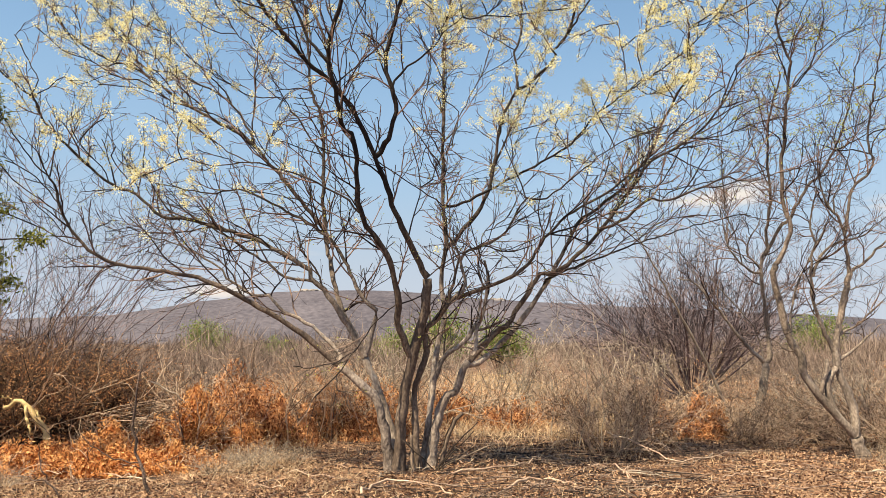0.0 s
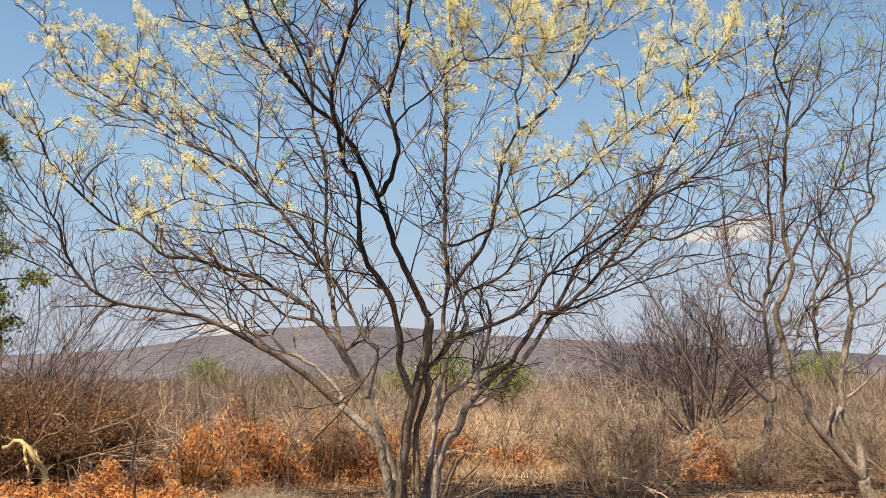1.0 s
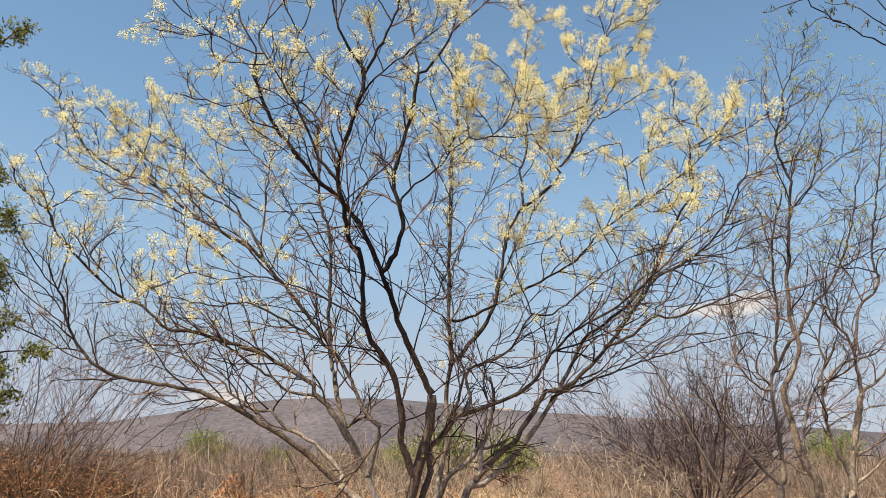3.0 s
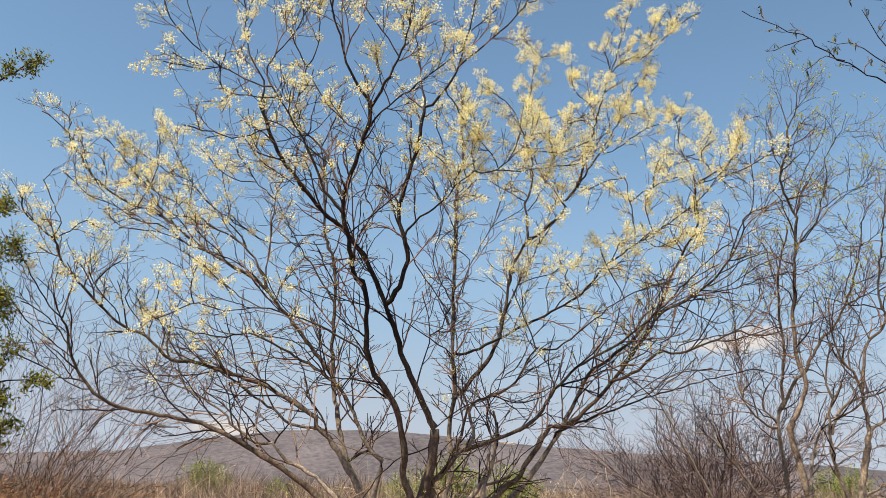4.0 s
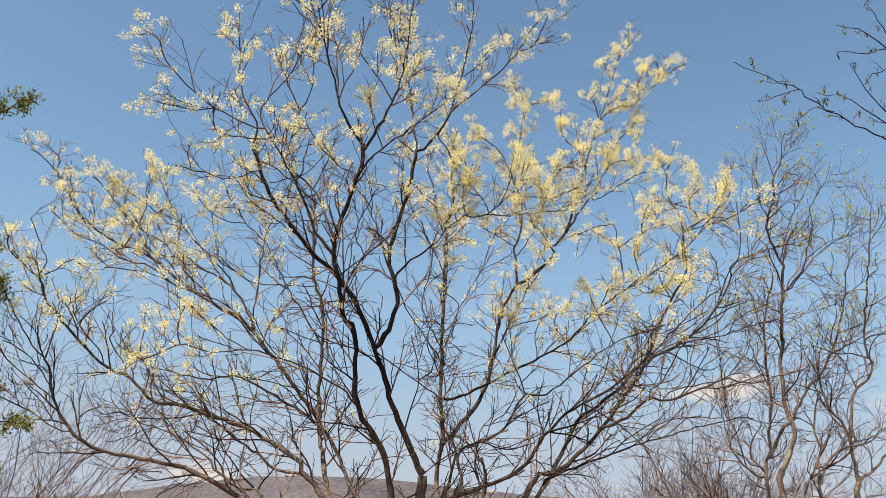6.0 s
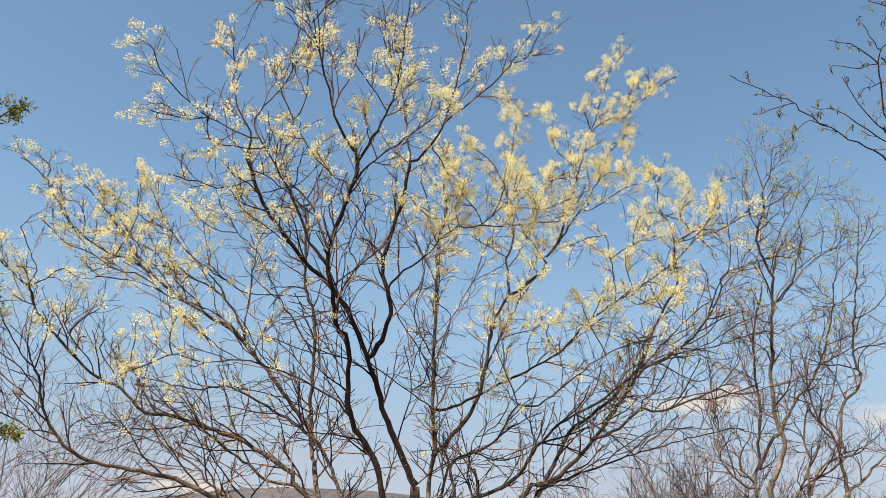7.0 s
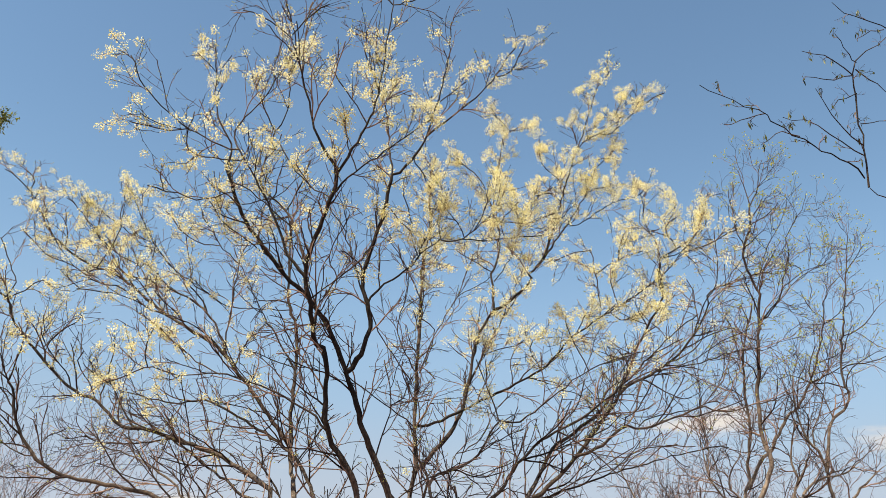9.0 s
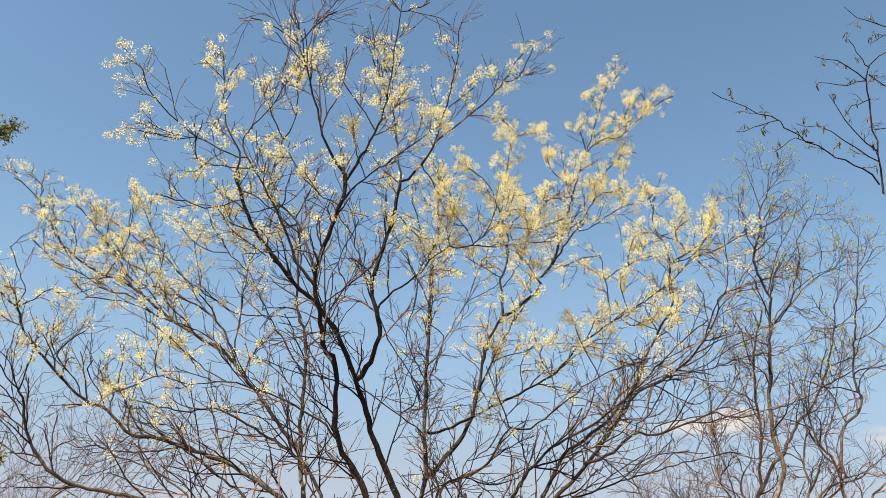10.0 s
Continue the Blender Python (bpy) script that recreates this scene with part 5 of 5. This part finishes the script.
shrub("bare_shrub", "dark leafless shrub rising out of a thicket", -6.9, 12.5, DARK_TWIG, apart=True, stems=26, height=2.4, spread=1.1, shoots=(7, 6), r=0.014, lean=(0.35, -0.1), core=0.6, up=0.0, wobble=0.2, thin=0.0035)
shrub("bare_shrub", "tall wiry leafless grey shrub beside a dark thicket", -7.6, 14.3, PURPLE_TWIG, apart=True, stems=20, height=4.4, spread=2.8, shoots=(7, 6), r=0.014, lean=(1.0, 0), core=0.5, up=0.0, wobble=0.16, thin=0.0035)
shrub("bare_shrub", "wiry shrub of long arching bleached twigs over a dark thicket", -7.0, 12.5, BROWN_TWIG, apart=True, stems=14, height=2.0, spread=1.6, shoots=(6, 5), r=0.009, lean=(2.2, -0.1), core=0.7, up=-0.06, wobble=0.24, thin=0.003)
thicket = shrub("thicket", "tangled dark thicket of bare twigs", -6.4, 14.2, DARK_TWIG, (DEEP_RUST, 0.30, 0.05), "dry thickets", stems=56, height=1.2, spread=1.3, shoots=(9, 8), r=0.011, core=0.6, up=-0.02, wobble=0.24)
spread_copies(thicket, [(-6.9, 13.4), (-8.2, 13.0), (-7.9, 16.0), (-8.9, 15.0), (-6.7, 12.7), (-7.4, 14.6), (-8.0, 13.6), (-7.3, 13.1), (-8.4, 14.4), (-7.2, 12.8), (-6.6, 12.4), (-6.0, 12.9), (-5.9, 13.6)], 0.85, 1.1)
right_places = [(7.3, 12.6), (7.2, 13.4), (7.4, 14.6), (6.2, 15.8), (8.2, 13.0), (3.9, 17.0), (6.9, 17.4), (8.6, 16.2), (2.4, 17.2), (8.9, 18.5), (7.2, 12.3), (7.5, 15.3)]
back_places = [(-4.4, 15.2), (-3.4, 16.2), (-4.9, 17.4), (-5.2, 15.2), (-1.6, 16.4), (-2.2, 17.6), (-0.6, 17.2), (-3.3, 18.8), (-1.2, 19.4), (-4.6, 19.0), (0.9, 18.6), (-5.8, 18.2)]
low_thicket = shrub("thicket", "low dry brown thicket of bare twigs and withered leaves", -2.6, 15.3, DRY_TWIG, (DEEP_RUST, 0.25, 0.05), "dry thickets", stems=40, height=0.85, spread=1.4, shoots=(7, 6), r=0.008, core=0.6, up=-0.02, wobble=0.26)
spread_copies(low_thicket, back_places + right_places[::3], 0.7, 1.05)
dark_thicket = shrub("thicket", "dark grey thicket of bare tangled twigs", 6.9, 14.0, BROWN_TWIG, (LITTER, 0.25, 0.034), "dry thickets", stems=34, height=0.9, spread=1.5, shoots=(7, 6), r=0.009, core=0.6, up=-0.02, wobble=0.3, thin=0.003)
spread_copies(dark_thicket, right_places[1::3] + [(-1.9, 15.4)], 0.8, 1.1)
grey_thicket = shrub("thicket", "wiry thicket of long curved grey twigs", 6.5, 14.6, PALE_TWIG, (STRAW, 0.10, 0.04), "dry thickets", stems=22, height=1.2, spread=1.5, shoots=(5, 5), r=0.008, core=0.5, up=-0.04, wobble=0.3, thin=0.003)
spread_copies(dark_thicket, [(5.3, 13.3), (6.6, 12.9), (4.9, 13.9), (7.0, 12.4)], 0.6, 0.9)
spread_copies(grey_thicket, right_places[2::3] + [(-0.9, 15.9), (-6.1, 13.0), (1.2, 17.4), (-4.9, 14.6)], 0.85, 1.5)

dry_forb = shrub("dry_forb", "low wiry tuft of bleached dry stalks", -2.3, 9.9, PALE_TWIG, (STRAW, 0.3, 0.025), "dry forbs", stems=46, height=0.3, spread=0.4, shoots=(4, 3), r=0.003, core=0.15, up=0.02, wobble=0.2, thin=0.0014)
spread_copies(dry_forb, [(-2.0, 10.4), (-2.65, 9.5), (-2.6, 10.6), (-5.4, 9.3), (-4.9, 9.0), (5.9, 10.9), (6.3, 10.2)], 0.7, 1.1)

# ---- dead foliage, rust orange ----
def dead_heap(label, x, y, wide, deep, high, count, mat=RUST, sticks=14):
    ob = thing("dead_branch", label, "dead foliage", (x, y, float(lay(np.array(x), np.array(y)))), "felled branches")
    wood, p1, p2 = bush(sticks, high * 0.9, max(wide, 0.5), (5, 4), 0.012, core=wide * 0.6, up=-0.05, wobble=0.2)
    tagged(part("tangle", wood, DRY_TWIG, ob), kind="stuff")
    tufts = max(10, count // 12)
    a, o = rng.random(tufts) * 2 * np.pi, np.sqrt(rng.random(tufts))
    cx, cy = np.cos(a) * o * wide, np.sin(a) * o * deep
    top = high * np.sqrt(np.maximum(1 - o**2, 0.05)) * rng.uniform(0.35, 1.1, tufts)
    top *= 0.75 + 0.5 * patchy(np.stack([cx, cy, cx * 0 + x], 1), 2.2)
    c = np.stack([cx, cy, np.maximum(top, 0.04)], 1)
    c = c[patchy(c + np.array([x, y, 0]), 2.6, 4.0) > -0.12]
    tufts = len(c)
    hang = np.repeat(rng.uniform(0.12, 0.25 + 0.3 * min(high, 1.2), tufts), 34) * np.tile(np.linspace(0, 1, 34), tufts)
    sway = np.repeat(rng.normal(0, 0.22, (tufts, 2)), 34, axis=0) * hang[:, None]
    at = np.repeat(c, 34, axis=0) + rng.normal(0, 1, (tufts * 34, 3)) * [0.035, 0.035, 0.03] + np.c_[sway, -hang]
    at[:, 2] = np.maximum(at[:, 2], 0.02 + 0.06 * rng.random(len(at)))
    tagged(part("leaves", [cards(at, rng.normal(0, 0.8, at.shape) + [0, 0, -0.9 if high > 0.9 else -0.45], rng.uniform(0.04, 0.10, len(at)), rng.uniform(0.014, 0.028, len(at)))], mat, ob, "curled rust-orange dead leaves", False), kind="stuff")
    return ob


for x, y, wide, deep, high, count, label in (
    (-4.4, 10.15, 1.1, 0.5, 0.50, 6800, "felled branch with bright orange dead leaves on straw"),
    (-3.45, 10.3, 0.7, 0.4, 0.34, 2600, "felled branch with bright orange dead leaves on straw"),
    (-5.4, 10.1, 0.7, 0.4, 0.50, 3400, "felled branch with bright orange dead leaves on straw"),
    (-4.75, 11.2, 0.7, 0.4, 0.75, 4200, "felled branch with bright orange dead leaves on straw"),
    (-3.55, 11.7, 0.42, 0.3, 1.20, 4600, "hanging curtain of orange dead leaves on a cut branch"),
    (-2.95, 11.9, 0.30, 0.22, 0.85, 1600, "drooping spray of orange dead leaves"),
    (-4.0, 10.8, 0.7, 0.35, 0.60, 3600, "felled branch with bright orange dead leaves on straw"),
    (-2.9, 12.9, 0.9, 0.4, 1.6, 5000, "dark rust dead leaves over a brown thicket"),
    (-3.75, 13.6, 0.9, 0.5, 1.55, 5500, "dark rust dead leaves over a brown thicket"),
    (-2.1, 14.2, 0.7, 0.5, 1.2, 2600, "dark rust dead leaves over a brown thicket"),
    (-2.4, 17.2, 1.2, 0.6, 1.45, 2200, "dark rust dead leaves over a brown thicket"),
    (-1.2, 14.0, 0.6, 0.5, 1.4, 3000, "dark rust dead leaves behind grey tree stems"),
    (0.1, 16.4, 0.8, 0.5, 1.25, 2200, "dark rust dead leaves behind grey tree stems"),
    (1.3, 15.8, 0.8, 0.5, 0.70, 2000, "dark rust dead leaves over dry straw"),
    (2.3, 16.9, 0.7, 0.5, 0.75, 1400, "dark rust dead leaves over dry straw"),
    (3.60, 13.6, 0.55, 0.3, 0.80, 1500, "rust dead leaves at the foot of a bare shrub"),
    (4.35, 13.7, 0.35, 0.3, 1.00, 1500, "rust dead leaves at the foot of a bare shrub"),
):
    dead_heap(label, x, y, wide, deep, high, count, DEEP_RUST if y > 12.5 else RUST, 5 if wide < 0.4 else 12)

# ---- grass, litter and far scrub ----
def blades(n, xs, ys, length, width, lean=0.35, round_patch=False):
    x, y = rng.uniform(*xs, n), rng.uniform(*ys, n)
    if round_patch:
        x, y = rng.normal(sum(xs) / 2, (xs[1] - xs[0]) / 3.2, n), rng.normal(sum(ys) / 2, (ys[1] - ys[0]) / 3.2, n)
    keep = patchy(np.stack([x, y, x * 0], 1), 0.45, 9.0) + rng.normal(0, 0.35, n) > -0.05
    x, y = x[keep], y[keep]
    at = np.stack([x, y, lay(x, y) - 0.01], 1)
    way = rng.normal(0, lean, at.shape) * [1, 1, 0] + [0, 0, 1.0]
    return cards(at, way, rng.uniform(*length, len(at)), width, 0.15)


grass = part("dry_grass", [
    blades(6000, (-6.5, 7), (8.2, 12), (0.06, 0.22), 0.006, 0.7),
    blades(900, (-2.7, -1.5), (9.2, 10.8), (0.06, 0.24), 0.004, 0.8, True),
    blades(1800, (-6.6, -3.0), (8.3, 9.6), (0.06, 0.22), 0.004, 0.8, True),
    blades(7000, (-6.6, -1.0), (8.2, 10.6), (0.05, 0.2), 0.005, 4.0),
    blades(8000, (-7, 4), (12, 18), (0.15, 0.42), 0.008, 0.5),
    blades(7000, (0.2, 3.6), (13.2, 17.5), (0.15, 0.45), 0.007, 0.7),
    blades(3500, (3.2, 7.0), (14.0, 20.0), (0.25, 0.6), 0.009, 0.6),
    blades(1200, (4, 9), (12, 18), (0.08, 0.25), 0.008, 0.7),
    blades(11000, (-4, 3.6), (17.5, 40), (0.25, 0.7), 0.018, 0.45),
    blades(9000, (-16, 20), (18, 40), (0.12, 0.35), 0.018, 0.6),
], STRAW, smooth=False)
tagged(grass, "dry straw-coloured grass across open ground", "grass", kind="stuff")

n = 90000
x, y = rng.uniform(-7.5, 8.5, n), np.where(rng.random(n) < 0.12, rng.uniform(-3, 8, n), 8.0 + 8.0 * rng.random(n) ** 1.4)
at = np.stack([x, y, lay(x, y) + rng.uniform(0.0, 0.03, n)], 1)
at = at[patchy(at, 1.3, 6.0) + rng.normal(0, 0.2, n) > -0.42]
n = len(at)
litter = part("leaf_litter", [cards(at, rng.normal(0, 1, at.shape) * [1, 1, 0.45] + [0, 0, 0.1], rng.uniform(0.025, 0.07, n), rng.uniform(0.012, 0.028, n))], LITTER, smooth=False)
tagged(litter, "fallen brown and tan leaves covering the ground", "leaf litter", kind="stuff")

n = 2600
x, y = np.where(rng.random(n) < 0.55, rng.uniform(-7, 8, n), rng.normal(1.2, 1.2, n)), 8.0 + 7.0 * rng.random(n) ** 1.2
a = rng.random(n) * 6.28
foot = np.stack([x, y, lay(x, y) + 0.015], 1)
d = np.stack([np.cos(a), np.sin(a), rng.uniform(-0.02, 0.06, n)], 1)
line, ln = [foot], rng.uniform(0.15, 0.9, n)
for _ in range(4):
    d = unit(d + rng.normal(0, 0.18, (n, 3)) * [1, 1, 0.1])
    line.append(line[-1] + d * (ln / 4)[:, None])
line = np.stack(line, 1)
line[:, :, 2] = np.maximum(line[:, :, 2], lay(line[:, :, 0], line[:, :, 1]) + 0.012)
sticks = part("fallen_sticks", [tubes(line, np.linspace(1, 0.5, 5)[None] * rng.uniform(0.0025, 0.008, (n, 1)), 4)], TWIG)
tagged(sticks, "brown and bleached thin sticks lying on leaf litter", "sticks", kind="stuff")


def strokes(places, tall, wide, count, width, lean=0.5):
    """Far scrub: each bush a loose sheaf of short twigs."""
    out = []
    for (x, y), h, w in zip(places, tall, wide):
        o = rng.normal(0, 0.5, (count, 3)) * [w, w, 0]
        z = rng.random(count) ** 0.8 * h * np.exp(-0.5 * (np.linalg.norm(o, axis=1) / w) ** 2) * 0.8
        at = o + np.array([x, y, 0]) + np.stack([z * 0, z * 0, z], 1)
        out.append(cards(at, rng.normal(0, lean, at.shape) + [0, 0, 0.9], rng.uniform(0.25, 0.55, count) * h, width * (0.5 + y / 60)))
    return out


def scatter(n, near, far, half_angle=0.68):
    y = near * (far / near) ** rng.random(n)
    return np.stack([y * rng.uniform(-half_angle, half_angle, n), y], 1)


places = scatter(620, 19, 60)
places = places[(np.abs(places[:, 0] - 0.08 * places[:, 1]) > 1.6 + 0.03 * places[:, 1])]
places = places[(places[:, 1] > 27) | (np.abs(places[:, 0] - 0.287 * places[:, 1]) > 2.6)]
scrub = part("scrub", strokes(places, rng.uniform(1.0, 2.3, len(places)), rng.uniform(0.8, 1.5, len(places)), 110, 0.016), FAR_TWIG, smooth=False)
tagged(scrub, "leafless grey-brown scrub across the plain", "scrub", kind="stuff")
places = scatter(1500, 60, 900)
far_scrub = part("far_scrub", strokes(places, rng.uniform(1.6, 3.0, len(places)), rng.uniform(1.5, 3.5, len(places)), 60, 0.03), FAR_TWIG, smooth=False)
tagged(far_scrub, "hazy belt of leafless scrub below the hill", "scrub", kind="stuff")


def green_bush(x, y, size, high):
    ob = thing("green_bush", "green leafy bush rising out of leafless scrub", "bush", (x, y, 0.0), "green bushes")
    wood, p1, p2 = bush(24, high, size, (5, 4), 0.03, core=0.3, thin=0.006)
    tagged(part("tangle", wood, DRY_TWIG, ob), kind="stuff")
    ends = np.vstack([p2[:, -1], p2[:, 1], p1[:, -1]])
    ends = np.repeat(ends[ends[:, 2] > high * 0.48], 3, axis=0)
    ends = ends + rng.normal(0, 0.14, ends.shape)
    tagged(part("leaves", [cards(ends, rng.normal(0, 1, ends.shape), rng.uniform(0.08, 0.2, len(ends)), rng.uniform(0.04, 0.09, len(ends)))], FAR_GREEN, ob, "", False), kind="stuff")


for x, y, size, high in ((-2.2, 38, 0.8, 1.8), (-0.43, 36, 1.0, 2.3), (2.8, 40, 0.8, 2.2), (-15.4, 52, 1.0, 2.5), (-12.6, 60, 1.0, 1.6), (20.0, 44, 0.8, 2.6)):
    green_bush(x, y, size, high)


for x, y, size in ((93, 1470, 7), (99, 1474, 5), (86, 1476, 4), (-262, 1492, 6), (-248, 1494, 5), (-280, 1490, 4), (-232, 1490, 4), (-205, 1486, 3)):
    z = float(hz[np.abs(hy[:, 0] - y).argmin(), np.abs(hx[0] - x).argmin()])
    ball = bmesh.new()
    bmesh.ops.create_icosphere(ball, subdivisions=3, radius=1.0)
    for v in ball.verts:
        v.co *= 1 + 0.35 * noise.noise(v.co * 1.7 + Vector((x, y, 0)))
        v.co = Vector((v.co.x * size * 1.6, v.co.y * size, v.co.z * size * 0.6))
    me = bpy.data.meshes.new("rock_outcrop")
    ball.to_mesh(me)
    ball.free()
    me.materials.append(ROCK)
    ob = new("rock_outcrop", me)
    ob.location = (x, y, z)
    tagged(ob, "pale bare rock outcrop on a scrubby hillside", "rock", "hill rocks")

# ---- small things ----
def crooked(name, label, category, mat, pieces, group=""):
    """A few bent sticks that belong together: each (radius at foot, radius at tip, bends)."""
    ob = thing(name, label, category, pieces[0][2][0], group)
    for r0, r1, bends in pieces:
        line = bend_through(bends, 14, 0.014) - np.array(pieces[0][2][0])
        part("stem", [tubes(line[None], np.linspace(r0, r1, 14)[None] * (1 + rng.normal(0, 0.05, (1, 14))), 7, cap=True)], mat, ob)
    return ob


crooked("sapling", "thin dry leafless sapling with a few side twigs", "sapling", TWIG, [
    (0.019, 0.008, [(-3.01, 8.60, -0.06), (-3.12, 8.60, 0.11), (-3.24, 8.60, 0.37), (-3.29, 8.60, 0.60), (-3.28, 8.60, 0.92), (-3.26, 8.60, 1.39)]),
    (0.008, 0.004, [(-3.23, 8.60, 0.34), (-3.47, 8.58, 0.38), (-3.71, 8.55, 0.51), (-3.80, 8.55, 0.61)]),
    (0.006, 0.003, [(-3.29, 8.60, 0.62), (-3.15, 8.62, 0.83), (-3.02, 8.64, 1.09)]),
    (0.005, 0.003, [(-3.28, 8.60, 0.80), (-3.36, 8.60, 1.0), (-3.45, 8.58, 1.15)]),
])
crooked("sapling", "short dark dead sapling in dry grass", "sapling", TWIG, [
    (0.012, 0.004, [(-3.99, 8.60, -0.06), (-4.16, 8.60, 0.16), (-4.27, 8.60, 0.39), (-4.26, 8.60, 0.54)]),
    (0.007, 0.003, [(-4.15, 8.60, 0.15), (-4.43, 8.58, 0.19), (-4.56, 8.56, 0.28)]),
])
crooked("splintered_branch", "snapped branch with torn pale yellow wood", "branch", WOOD, [
    (0.03, 0.045, [(-6.07, 11.16, 0.71), (-5.90, 11.16, 0.79), (-5.74, 11.16, 0.74), (-5.60, 11.16, 0.56), (-5.48, 11.16, 0.37), (-5.42, 11.16, 0.11)]),
    (0.008, 0.003, [(-5.9, 11.14, 0.79), (-5.98, 11.10, 0.86), (-6.08, 11.08, 0.88)]),
    (0.012, 0.004, [(-5.6, 11.14, 0.56), (-5.56, 11.08, 0.62), (-5.46, 11.05, 0.60)]),
    (0.024, 0.012, [(-5.70, 11.2, 0.70), (-5.52, 11.2, 0.50), (-5.46, 11.22, 0.25)]),
    (0.022, 0.014, [(-5.79, 11.16, 0.76), (-5.71, 11.14, 0.54), (-5.65, 11.12, 0.37)]),
])
crooked("cut_branch", "pale cut branch end sticking out of dead leaves", "branch", PALE_TWIG, [
    (0.014, 0.012, [(-3.75, 12.0, 0.0), (-3.72, 11.85, 0.57), (-3.89, 11.69, 0.88), (-4.07, 11.69, 0.96), (-4.27, 11.69, 1.05)]),
])
for x, y, top in ((2.0, 12.5, [(0.17, 0, 0.81), (0.11, 0, 1.34), (-0.15, 0, 1.91)]), (2.4, 12.7, [(0.04, 0, 0.91), (0.01, 0, 1.49), (-0.1, 0, 2.11)]), (2.68, 13.0, [(0.01, 0, 0.6), (0.01, 0, 1.06), (-0.08, 0, 1.64)]), (3.1, 13.6, [(0.02, 0, 0.95), (-0.03, 0, 1.4), (-0.11, 0, 1.85)]), (1.7, 13.4, [(0.05, 0, 0.7), (-0.04, 0, 1.2), (-0.2, 0, 1.75)])):
    foot = np.array([x, y, -0.02])
    lines = [(0.011, 0.004, [tuple(foot), *[tuple(foot + np.array(q)) for q in top]])]
    for q in top[1:]:
        root = foot + np.array(q) * [1, 1, 0.9]
        s = float(rng.choice([-1, 1]))
        lines.append((0.004, 0.002, [tuple(root), tuple(root + [0.14 * s, 0.02, 0.14]), tuple(root + [0.22 * s, 0.0, 0.36])]))
    crooked("dead_sapling", "thin bleached upright dead sapling", "sapling", PALE_TWIG, lines, "dead saplings")

for r, bends in (
    (0.020, [(-0.88, 8.53, 0.03), (-0.78, 9.02, 0.06), (-0.57, 9.24, 0.06), (-0.19, 8.96, 0.06), (0.05, 8.56, 0.03)]),
    (0.022, [(0.60, 8.82, 0.03), (0.89, 9.32, 0.06), (1.12, 9.39, 0.06), (1.34, 8.96, 0.06), (1.59, 8.63, 0.03)]),
    (0.016, [(2.14, 10.59, 0.04), (2.11, 9.83, 0.06), (2.07, 9.07, 0.04), (2.04, 8.57, 0.03)]),
    (0.017, [(0.06, 9.83, 0.04), (0.48, 10.13, 0.06), (0.93, 10.50, 0.06), (1.45, 11.43, 0.05)]),
    (0.017, [(2.35, 12.02, 0.30), (2.66, 11.43, 0.20), (2.98, 10.89, 0.06), (3.42, 11.10, 0.04), (4.04, 11.78, 0.05)]),
    (0.030, [(-3.76, 9.94, 0.05), (-3.62, 10.12, 0.06), (-3.40, 10.21, 0.05)]),
    (0.016, [(-4.32, 9.82, 0.05), (-3.65, 9.50, 0.06), (-3.03, 9.02, 0.04)]),
    (0.013, [(3.2, 9.6, 0.03), (3.7, 9.9, 0.06), (4.3, 9.8, 0.04)]),
    (0.012, [(-2.4, 9.4, 0.03), (-1.9, 9.8, 0.06), (-1.3, 9.7, 0.03)]),
):
    crooked("fallen_branch", "bleached crooked branch lying on leaf litter", "branch", BROWN_TWIG, [(r * 0.75, r * 0.35, bends)], "fallen branches")
for _ in range(26):
    x, y, turn, long = rng.uniform(-3.2, 5.6), rng.uniform(8.5, 11.4), rng.random() * 6.28, rng.uniform(0.25, 0.6)
    bends = []
    for u in (-1.0, -0.4, 0.3, 1.0):
        a, b = x + u * long * math.cos(turn) + rng.normal(0, 0.05), y + u * long * math.sin(turn) + rng.normal(0, 0.05)
        bends.append((a, b, float(lay(np.array(a), np.array(b))) + rng.uniform(0.02, 0.05)))
    crooked("fallen_branch", "thin crooked dry branch lying on leaf litter", "branch", [BROWN_TWIG, TWIG, PALE_TWIG][int(rng.integers(3))], [(rng.uniform(0.006, 0.011), 0.003, bends)], "fallen branches")
